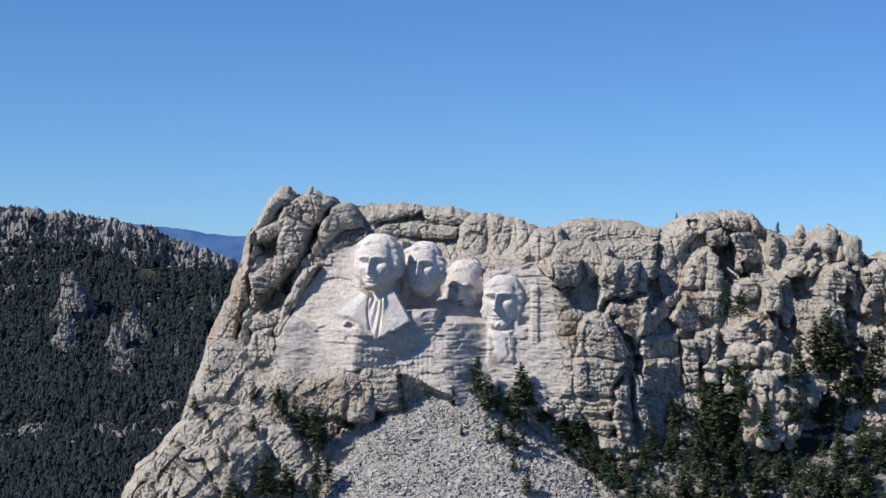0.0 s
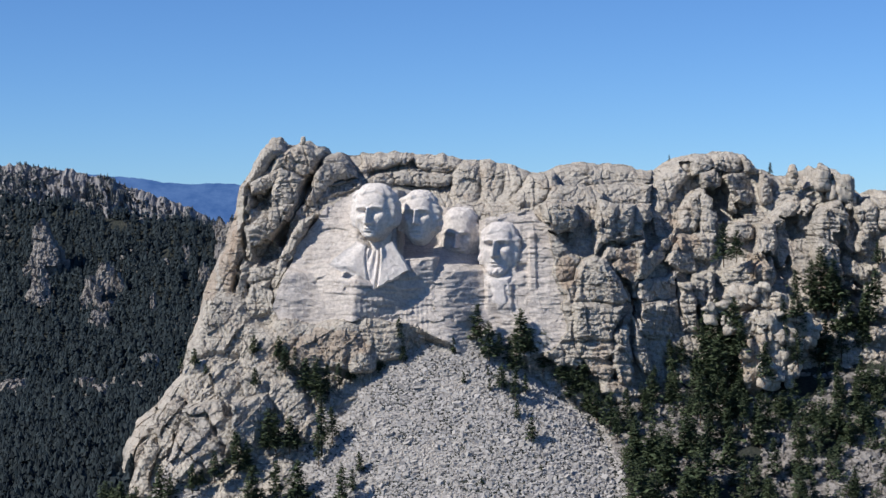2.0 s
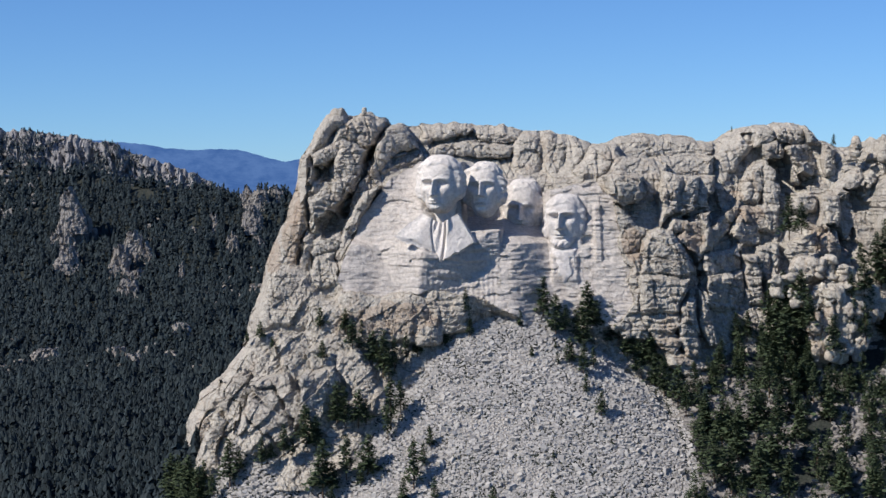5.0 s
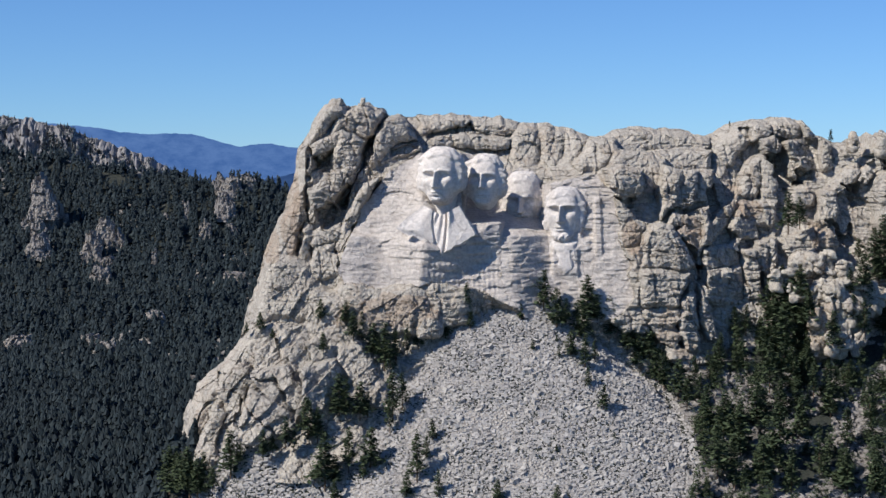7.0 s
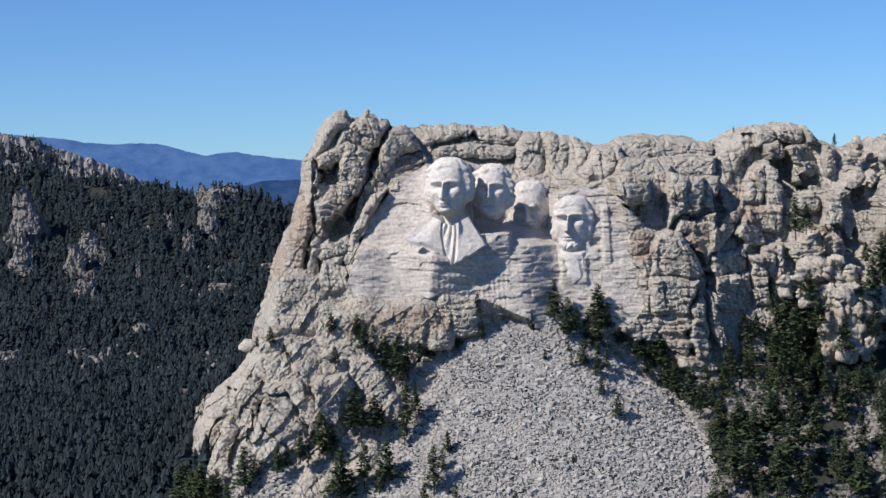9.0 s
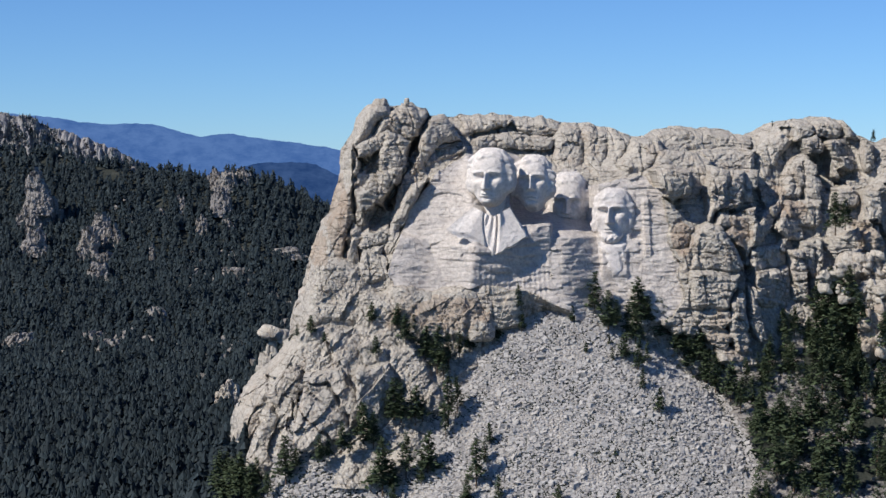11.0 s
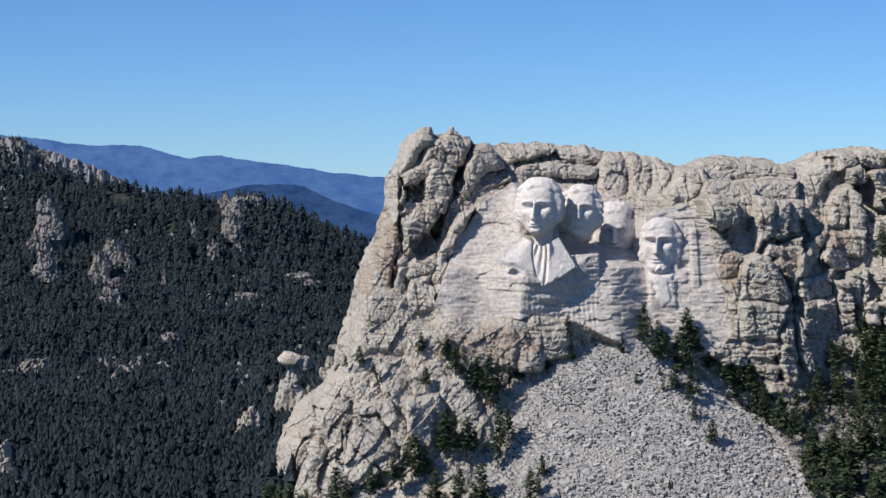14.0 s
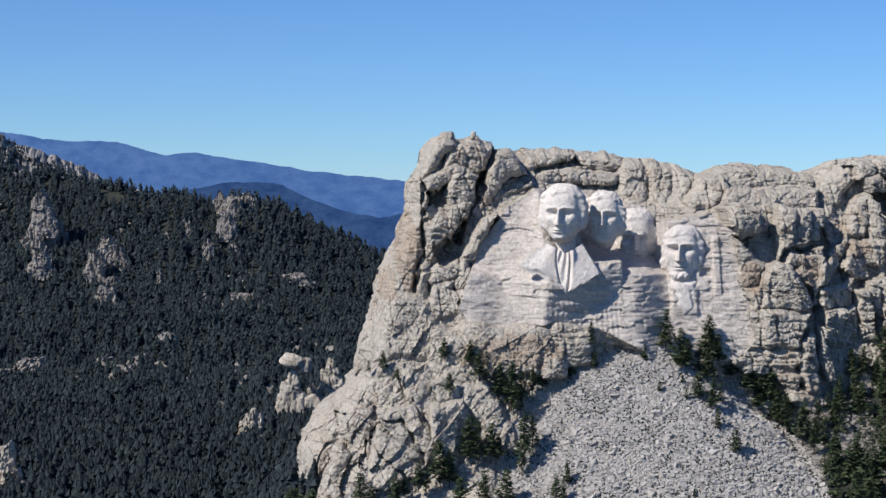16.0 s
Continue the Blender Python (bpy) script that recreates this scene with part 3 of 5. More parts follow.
block(2, 0.4, 0.1, 1.3, (165.6, -15.9), (170.6, -19.1), (174.9, -19.9), (173.0, -24.3), (165.5, -23.0))
block(3, 0.4, 0.0, 1.4, (160.1, -29.5), (167.2, -27.7), (167.3, -32.6), (167.1, -37.5), (159.2, -37.8))
block(1, 0.4, 0.2, 1.6, (179.3, -10.0), (188.9, -8.1), (197.5, -10.2), (195.9, -18.6), (185.4, -16.5), (179.4, -16.4))
block(2, 0.3, 0.2, 1.6, (179.9, -22.4), (186.4, -20.1), (194.9, -22.1), (192.1, -34.1), (183.3, -34.0), (180.7, -28.2))
block(1, 0.4, 0.2, 1.5, (127.2, -25.7), (136.1, -22.5), (137.0, -31.6), (128.3, -33.4))
block(2, 0.4, 0.2, 1.6, (200.5, 5.3), (208.8, 2.0), (208.4, -10.3), (198.3, -10.2))
block(2, 0.4, 0.2, 1.6, (198.2, -10.6), (209.3, -11.3), (206.8, -26.2), (195.3, -26.0))
block(2, 0.4, 0.2, 1.6, (211.9, -2.2), (225.4, -6.4), (218.7, -34.0), (205.9, -33.8))
block(1, 0.4, 0.2, 1.6, (191.3, -34.7), (205.0, -34.8), (202.1, -48.9), (188.5, -48.7))
block(1, 0.3, 0.2, 1.5, (167.7, -38.0), (180.3, -35.5), (180.5, -43.0), (169.4, -44.7))
# foot of the buttresses
block(2, 0.0, 0, 1.3, (57.6, -44.6), (66.0, -43.5), (67.4, -46.1), (69.0, -51.9), (61.1, -51.9), (56.5, -47.8))
block(3, 0.0, 0.1, 1.4, (66.2, -43.4), (78.7, -43.4), (79.6, -47.8), (76.1, -49.7), (68.6, -49.6))
block(2, 0.1, 0.2, 1.3, (68.7, -49.7), (76.3, -49.7), (80.4, -51.6), (77.2, -56.0), (71.6, -53.8))
block(3, 0.3, 0.1, 1.3, (79.9, -40.8), (83.8, -37.3), (85.3, -46.6), (86.0, -57.7), (80.8, -57.4), (79.1, -50.0))
block(2, 0.3, 0.2, 1.3, (87.0, -35.6), (89.8, -42.8), (93.6, -54.4), (89.9, -54.6), (86.6, -48.5))
block(1, 0.2, 0.3, 1.5, (74.3, -55.7), (85.9, -57.8), (89.7, -61.3), (83.6, -64.7), (76.0, -60.8))
# lower left spur
block(0, -0.1, 0.1, 2.0, (-92.3, -90.5), (-88.6, -79.3), (-86.1, -73.0), (-81.0, -65.2), (-76.2, -64.0), (-72.8, -68.0), (-74.7, -73.6), (-77.9, -80.8), (-79.0, -87.7))
block(1, 0.05, 0, 1.5, (-77.4, -83.0), (-71.8, -72.1), (-68.6, -75.0), (-71.3, -79.8), (-73.0, -84.4), (-66.1, -93.2), (-72.8, -96.2), (-79.1, -91.1))
block(1, 0.05, 0.1, 1.5, (-70.0, -63.0), (-64.0, -58.8), (-60.0, -64.3), (-62.8, -67.2), (-62.9, -75.2), (-68.7, -77.5), (-69.8, -71.2), (-73.1, -67.9))
block(3, 0.2, 0.1, 1.4, (-60.0, -65.1), (-54.7, -68.0), (-45.2, -74.5), (-46.7, -77.6), (-56.9, -82.0), (-63.2, -81.3), (-61.9, -74.8))
block(1, 0.25, 0.2, 1.4, (-60.5, -61.8), (-50.3, -59.8), (-44.3, -66.4), (-42.1, -72.6), (-45.4, -74.8), (-54.9, -68.2))
block(0, 0.0, 0.2, 1.7, (-75.4, -63.9), (-72.2, -59.6), (-64.7, -52.3), (-55.1, -50.1), (-52.4, -58.7), (-59.8, -61.8), (-65.2, -59.0), (-69.7, -62.7))
block(-1, 0.2, 0.2, 1.5, (-52.6, -47.2), (-43.8, -53.8), (-41.6, -58.7), (-44.6, -65.4), (-50.5, -60.3), (-52.8, -52.2))
block(3, 0.6, 0, 1.1, (-43.4, -59.6), (-34.2, -58.0), (-31.8, -61.8), (-35.3, -67.5), (-36.4, -77.0), (-39.1, -78.2), (-40.7, -70.9), (-43.7, -67.8))
block(-1, 0.15, 0.3, 1.4, (-33.0, -53.4), (-25.7, -53.4), (-17.8, -65.5), (-16.2, -73.6), (-23.5, -71.6), (-29.0, -65.1), (-33.4, -58.3))
block(0, 0.0, 0.2, 1.4, (-65.1, -52.4), (-63.1, -48.5), (-52.1, -47.1), (-52.7, -52.1), (-55.1, -50.5))
block(0, 0.2, 0.2, 1.3, (-43.8, -53.7), (-33.3, -47.5), (-25.7, -53.7), (-32.9, -53.7), (-34.4, -58.2), (-41.5, -58.6))
block(-1, 0.2, 0.2, 1.3, (-52.2, -47.2), (-41.0, -48.5), (-33.5, -45.0), (-33.3, -47.8), (-43.8, -53.8))


# Clefts: a line of (x, z) points, half the width, the depth. Niches: x, z, width, height, depth.
CLEFTS, NICHES = [], []


def cleft(wide, deep, *line):
    CLEFTS.append((wide, deep, line))


def niche(x, z, w, h, deep):
    NICHES.append((x, z, w, h, deep))


# left shoulder
cleft(1.3, 9, (-20.8, 22), (-25, 13), (-28, 5), (-32.3, -3.6), (-35, -8.5))
cleft(0.7, 5, (-22, -1.7), (-26, -9.4), (-30, -18), (-34.5, -29.6))
cleft(0.7, 4, (-47, 9.7), (-46.5, -2.7), (-46.5, -14), (-49.5, -25.7))
niche(-40.6, 4.6, 7, 7, 9)
niche(-38, -13, 10, 7, 9)
niche(-13.5, 10.5, 10, 3.5, 5)
niche(1.2, 16.8, 13, 2.2, 4)
# buttresses
niche(114, 17, 5, 4, 6)
niche(150, -6, 7, 9, 14)
niche(146, -24, 6, 14, 10)
niche(168, -34, 10, 16, 14)
niche(141, -20, 5, 12, 8)
niche(87, -12, 5.5, 1.6, 5)
niche(125, 3, 10, 14, 16)
niche(134, 1, 8, 5, 9)
niche(97, -9, 6, 15, 7)
cleft(1.2, 8, (81.5, -20.5), (85, -25), (87.5, -30), (89.5, -37))
cleft(0.5, 4, (104, -24), (104.5, -33), (106, -44))
cleft(0.8, 5, (111, -33), (112.5, -44))
# lower left spur
cleft(0.6, 3, (-81, -85), (-79, -76), (-75.5, -72.5))
cleft(0.6, 4, (-67.5, -67.5), (-64.5, -69), (-65, -79), (-67, -83))
cleft(0.5, 3, (-63, -70), (-56, -75), (-48, -82))
cleft(0.5, 3, (-60, -63), (-53, -63.5), (-46, -75))


niche(158.0, 3.2, 5.3, 8.2, 5)
niche(158.0, 14.5, 2.5, 8.3, 4)
niche(165.8, -12.8, 6.0, 12.0, 8)
niche(169.9, -22.6, 11.9, 15.9, 8)
cleft(0.68, 5, (174.2, 7.4), (173.6, -2.8), (170.4, -12.9))
niche(-9.1, -32.6, 2.6, 5.2, 4)
niche(-7.2, -30.5, 1.9, 5.6, 3)


def hewn_y(x, z, q):
    """The blasted and hewn rock round the heads: a prow under the first bust, and the walls beside it."""
    right = smooth_step(x, -9, -5)
    lean = (0.22 - 0.30 * right) * (z + 33) + (0.25 + 0.5 * smooth_step(x, -26, -9) - 0.45 * right) * np.maximum(z + 22, 0)
    off = x + 7.4
    prow = -18.0 + np.where(off < 0, 0.82, 0.51) * (np.sqrt(off**2 + 0.3) - 0.55) + lean
    # The rock draws back above the carved coat.
    prow = prow + 0.95 * right * np.maximum(z + 24.5 - 0.60 * np.maximum(x - 1, 0) - 0.5 * np.maximum(-x, 0), 0)
    prow = prow + 35 * smooth_step(x, 18.8, 23.5)
    prow = prow + 34 * smooth_step(x, 6, 9) * smooth_step(z, -15.5, -12.5)
    wall = 9 + 0.42 * (z + 15) + 0.5 * np.maximum(z + 2, 0) + 18 * smooth_step(-x, -37, -33.5)
    recess = 36 + 0.6 * (z + 12)
    low = 3.5 + 0.6 * (z + 30) + 3.0 * np.maximum(z + 19.5, 0) - 13.0 * (1 - smooth_step(x, 22, 38))
    y = np.minimum(np.minimum(prow, wall), np.minimum(recess, low))
    y = y + 0.5 * fbm(q / (6.0, 1, 3.5), 4, 31) + 0.22 * fbm(q / (4.0, 1, 0.7), 3, 33)
    bench = (z + 1.1 * vnoise(q / 9, 35)) / 3.1
    y = y + (0.30 + 0.25 * right) * np.exp(-(((bench - np.round(bench)) * 3.1 / 0.3) ** 2)) * smooth_step(vnoise(q / 6, 37), -0.2, 0.3)
    step, gap = facets(x + 2 * vnoise(q / 6, 39), z, 5.5, 2.6, 301, 0.5)
    y = y + 0.5 * step * smooth_step(vnoise(q / 11, 40), -0.3, 0.2)
    # Upright drill flutes on the prow's right side.
    flute = np.abs(np.sin(x * 1.9 + 0.8 * vnoise(q / 5, 38))) * smooth_step(x, -8, -5) * smooth_step(-x, -20, -17) * smooth_step(-z, 18, 34)
    # Blocked-out chest and a deep slot beside the last head.
    y = y - 1.6 * smooth_step(x, 36.0, 37.5) * smooth_step(-x, -46.5, -45.0) * smooth_step(z, -34, -31) * smooth_step(-z, 23.0, 24.5)
    y = y + 2.0 * smooth_step(x, 47.0, 47.6) * smooth_step(-x, -51.2, -50.6) * smooth_step(z, -20.6, -20.0) * smooth_step(-z, 17.0, 17.6)
    y = y - 1.2 * smooth_step(x, 51.2, 52.0) * smooth_step(-x, -54.5, -53.5) * smooth_step(z, -27, -25) * smooth_step(-z, 6, 8)
    y = y - 3.5 * smooth_step(-x, 21, 31) * smooth_step(-z, 4, 12)
    return y + 0.30 * flute


def build_cliff():
    cell = 0.285
    nu, nv = int(296 / cell), int(118 / cell)
    u, v = np.meshgrid(np.linspace(0, 1, nu), np.linspace(0, 1, nv), indexing="ij")
    z0 = -92 + v * 118
    left = np.interp(z0, EDGE_Z, EDGE_X)
    q = np.stack([0 * z0, 0 * z0, z0], -1)
    left = left + 0.8 * fbm(q / 6, 3, 81)
    x = left + u * (205 - left)
    qx = np.stack([x, 0 * x, 0 * x], -1)
    rim = np.interp(x, RIM_X, RIM_Z) + 0.5 * fbm(qx / 3, 2, 83)
    z = -92 + v * (rim + 92)
    q = np.stack([x, 0 * x, z], -1)
    wx = x + 1.3 * fbm(q / 7, 3, 85)
    wz = z + 1.3 * fbm(q / 7 + 40, 3, 86)
    base = cliff_y(x, z)
    y = base + 5.5 + 1.5 * vnoise(q / 9, 84)
    for n, (lx, lz, w, h, out, lean, k) in enumerate(LUMPS):
        out = out + 1.9 * math.sin(n * 2.4)
        near = (np.abs(x - lx) < 0.8 * (w + h)) & (np.abs(z - lz) < 0.8 * (w + h))
        c, s = math.cos(radians(lean)), math.sin(radians(lean))
        dx, dz = wx[near] - lx, wz[near] - lz
        a, b = (dx * c - dz * s) / (w / 2), (dx * s + dz * c) / (h / 2)
        rho = np.abs(a) ** k + np.abs(b) ** k
        swell = np.clip(1 - rho, 0, 1) ** 0.5
        amp = np.clip(0.60 * min(w, h), 2.5, 10)
        at = float(cliff_y(np.array([lx]), np.array([lz]))[0])
        front = at + 0.5 * (base[near] - at) - out + amp * (1 - swell) + np.where(rho > 1, 60, 0)
        y[near] = np.minimum(y[near], front)
    jx, jz = x + 0.55 * fbm(q / 4, 3, 185), z + 0.55 * fbm(q / 4 + 40, 3, 186)
    for out, turn, lean, edge, outline in BLOCKS:
        xs, zs = [a for a, _ in outline], [b for _, b in outline]
        near = (x > min(xs) - 2) & (x < max(xs) + 2) & (z > min(zs) - 2) & (z < max(zs) + 2)
        px, pz = jx[near], jz[near]
        d = np.full(near.sum(), 99.0)
        for (x0, z0), (x1, z1) in zip(outline, outline[1:] + outline[:1]):
            ex, ez = x1 - x0, z1 - z0
            t = np.clip(((px - x0) * ex + (pz - z0) * ez) / (ex * ex + ez * ez), 0, 1)
            d = np.minimum(d, np.hypot(px - x0 - t * ex, pz - z0 - t * ez))
        d = np.where(inside(px, pz, list(outline)), d, -d) + 0.35
        mx, mz = sum(xs) / len(xs), sum(zs) / len(zs)
        at = float(cliff_y(np.array([mx]), np.array([mz]))[0])
        deep = (0.55 if mx < -30 and mz < -45 else 1.0) * min(0.48 * min(max(xs) - min(xs), max(zs) - min(zs)), 2.6 * edge)
        rim_off = 1 - np.sqrt(1 - (1 - np.clip(d / (1.3 * edge), 0, 1)) ** 2)
        cut_off = 0.8 * (1 - np.clip(d / edge, 0, 1)) ** 1.15
        worn = 0.55 * smooth_step(z[near], -6, 10)
        round_off = deep * (cut_off + (rim_off - cut_off) * worn)
        front = at + 0.42 * (base[near] - at) - 1.3 * out + 1.3 * turn * (x[near] - mx) + lean * (z[near] - mz) + round_off + np.where(d < 0, 60, 0)
        y[near] = np.minimum(y[near], front)
    # Joints: upright, level and slanting sets, each fading in and out; broad panels set back a little from one another.
    step, gap = facets(wx + 0.25 * wz, wz, 6.5, 12.0, 201, 1.1)
    sx, sz = x + 1.2 * vnoise(q / 14, 101), z + 1.2 * vnoise(q / 14, 102)
    broken = smooth_step(-z, 22, 42) * smooth_step(-x, -5, 12)
    y = y + (0.60 - 0.25 * broken) * step
    step, gap = facets(wx - 0.2 * wz, wz + 0.15 * wx, 4.2, 3.4, 211, 0.9)
    y = y + (0.46 - 0.25 * broken) * step
    # Slabs that dip to the right, on the lower slope.
    step, gap = facets(0.77 * sx - 0.64 * sz, 0.64 * sx + 0.77 * sz, 3.4, 11.0, 221, 1.3)
    y = y + 0.85 * broken * step
    step, gap = facets(0.5 * sx + 0.86 * sz, 0.86 * sx - 0.5 * sz, 1.7, 3.4, 231, 1.2)
    y = y + 0.26 * step
    step, gap = facets(sx + 0.4 * sz, sz - 0.3 * sx, 1.15, 0.95, 241, 1.5)
    y = y + 0.17 * step
    # The slabs of the spur are drawn out in fine beds that dip to the right.
    along, across = 0.62 * sx - 0.78 * sz, 0.78 * sx + 0.62 * sz
    y = y + 0.55 * broken * np.abs(fbm(np.stack([along / 9, 0 * x, across / 1.1], -1), 3, 243)) - 0.3 * broken
    wob = 2.2 * fbm(q / 10, 2, 87)
    for n, (line, apart, wide, deep, grain) in enumerate(((x + 0.15 * z + wob, 5.2, 0.30, 1.5, (7, 1, 16)), (z + 0.10 * x + 0.8 * wob, 3.6, 0.28, 1.2, (14, 1, 6)),
                                                          (0.75 * x - 0.66 * z + wob, 7.0, 0.28, 0.9, (11, 1, 11)), (z + 0.4 * wob, 1.9, 0.24, 0.45, (9, 1, 4)),
                                                          (0.5 * x + 0.86 * z - wob, 8.0, 0.28, 0.8, (8, 1, 8)))):
        row = np.floor(line / apart + 0.5)
        shift = apart * 0.30 * lattice(np.stack([row.astype(np.int64), 0 * row.astype(np.int64), 0 * row.astype(np.int64)], -1), 410 + n)
        d = line - row * apart - shift
        y = y + (0.85 - (0.15 if n == 2 else 0.6) * broken) * deep * np.where(d > 0, np.exp(-((d / (2.6 * wide)) ** 2)), np.exp(-((d / wide) ** 2))) * smooth_step(vnoise(q / grain + 31 * n, 91 + n), -0.12, 0.15)
    y = y - 0.34 * np.abs(fbm(q / (1.8, 1, 2.6), 4, 93)) + 0.10 * fbm(q / 0.8, 2, 94)
    cx, cz = x + 0.6 * fbm(q / 3.5, 2, 88), z + 0.6 * fbm(q / 3.5 + 9, 2, 89)
    vary = 1.6 * fbm(q / 4.5 + 21, 2, 90)
    for wide, deep, line in CLEFTS:
        xs, zs = [a for a, _ in line], [b for _, b in line]
        near = (x > min(xs) - 3 * wide - 1) & (x < max(xs) + 3 * wide + 1) & (z > min(zs) - 3 * wide - 1) & (z < max(zs) + 3 * wide + 1)
        d = np.full(near.sum(), 99.0)
        side = np.zeros(near.sum())
        for (x0, z0), (x1, z1) in zip(line, line[1:]):
            ex, ez = x1 - x0, z1 - z0
            t = np.clip(((cx[near] - x0) * ex + (cz[near] - z0) * ez) / (ex * ex + ez * ez), 0, 1)
            ox, oz = cx[near] - x0 - t * ex, cz[near] - z0 - t * ez
            far = np.hypot(ox, oz)
            side = np.where(far < d, 0.67 * ox - 0.74 * oz, side)
            d = np.minimum(d, far)
        # The upper edge is sharp and overhangs, the other falls back gently; the gap opens and closes along its line.
        mine = wide * (0.85 + 0.9 * np.clip(vary[near], -0.75, 0.9))
        y[near] += deep * (1.15 + 0.5 * vary[near]) * (1 - smooth_step(d, 0.45 * mine, np.where(side > 0, 1.4, 0.85) * mine + 0.1))
    ragged_hole = 0.35 * fbm(q / 3.0, 3, 99)
    for nx, nz, w, h, deep in NICHES:
        r = np.maximum(np.abs(cx - nx + 0.35 * (cz - nz)) / (w / 2), np.abs(cz - nz - 0.25 * (cx - nx)) / (h / 2)) + ragged_hole
        y += deep * (1 - smooth_step(r, 0.85, 1.0)) * np.clip(0.85 - 0.75 * (cx - nx) / w, 0.2, 1.3)
    # The crown and the left flank round off.
    y = y + 10 * (1 - smooth_step(rim - z, 0, 5)) ** 2 + 16 * (1 - smooth_step(x - left, 0, 9)) ** 2
    ragged = 1.0 * fbm(q / 4, 3, 95)
    hewn = inside(x + ragged, z + ragged, HEWN_EDGE)
    soft = hewn.astype(float)
    for axis, n in ((0, 11), (1, 11), (0, 9), (1, 9)):
        run = np.cumsum(np.pad(soft, [(n + 1, n) if i == axis else (0, 0) for i in (0, 1)], mode="edge"), axis)
        soft = (np.take(run, range(2 * n + 1, run.shape[axis]), axis) - np.take(run, range(run.shape[axis] - 2 * n - 1), axis)) / (2 * n + 1)
    soft = np.clip(2.0 * soft, 0, 1) * smooth_step(-z, 2, 7)
    wall = hewn_y(x, z, q)
    y = np.where(hewn, wall, y + (wall + 0.35 * (y - base - 4) - y) * soft)
    p = np.stack([x, y, z], -1)
    # Over the crown to the back, and round the left flank.
    tops = []
    for dy, dz in ((4, -0.2), (12, -0.8), (30, -2), (60, -5), (110, -70)):
        t = p[:, -1:].copy()
        t[..., 1] += dy
        t[..., 2] += dz + (0.8 * fbm(t / 9, 3, 96) if dz > -50 else 0)
        tops.append(t)
    p = np.concatenate([p] + tops, 1)
    flank = []
    for dx, dy in [(30, 150), (8, 100), (1, 70)] + [(-0.7 * math.sin(1.5708 * k / 48), float(k)) for k in range(48, 0, -2)]:
        t = p[:1].copy()
        t[..., 1] += dy
        t[..., 0] += dx + min(1.0, dy / 8) * (1.0 * fbm(t / (1, 7, 9), 4, 97) + 0.06 * np.clip(t[..., 2] + 10, 0, 30))
        flank.append(t)
    p = np.concatenate(flank + [p], 0)
    quads = grid_quads(*p.shape[:2])[:, ::-1]
    is_hewn = np.zeros(p.shape[:2], bool)
    is_hewn[len(flank):, :nv] = hewn
    mine = is_hewn.reshape(-1)[quads].all(1)
    return p.reshape(-1, 3), quads[~mine], quads[mine]


def trimmed(verts, quads):
    used, back = np.unique(quads, return_inverse=True)
    return verts[used], back.reshape(quads.shape)


cliff_v, cliff_q, hewn_q = build_cliff()
cliff_v2, cliff_q2 = trimmed(cliff_v, cliff_q)
cliff = part_of("cliff", mesh_of("cliff", cliff_v2, cliff_q2, GRANITE, False), massif, "grey jointed granite cliff with rounded buttresses")
cliff.data.materials.append(TAN)
# Where rock has broken away, fresh iron-stained granite shows: x, z, width, height.
middle = cliff_v2[cliff_q2].mean(1)
edge = 0.45 * fbm(middle / (3, 9, 6), 3, 98)
stained = np.zeros(len(middle), bool)
for sx, sz, sw, sh in ((-52, -13, 8, 25), (-58, -24, 8, 11), (85, -18, 9, 11), (64, -20, 7, 13), (103, -5, 12, 5), (75, -50, 7, 11), (109, -11, 14, 8), (134, -21, 7, 12), (81, -58, 8, 6), (-15, -43, 28, 11), (161, -24, 8, 14), (-30, -45, 11, 7), (69, -54, 11, 6)):
    stained |= ((middle[:, 0] - sx) / (sw / 2)) ** 2 + ((middle[:, 2] - sz) / (sh / 2)) ** 2 + edge < 1
cliff.data.polygons.foreach_set("material_index", stained.astype(np.int32))
part_of("hewn_wall", mesh_of("hewn_wall", *trimmed(cliff_v, hewn_q), HEWN), massif, "pale hewn granite wall with benches and drill marks")

# ---- single blocks and boulders ----
CUBE = [((1, 0, 0), (0, 1, 0), (0, 0, 1)), ((-1, 0, 0), (0, 0, 1), (0, 1, 0)), ((0, 1, 0), (0, 0, 1), (1, 0, 0)),
        ((0, -1, 0), (1, 0, 0), (0, 0, 1)), ((0, 0, 1), (1, 0, 0), (0, 1, 0)), ((0, 0, -1), (0, 1, 0), (1, 0, 0))]
rock_count = [0]


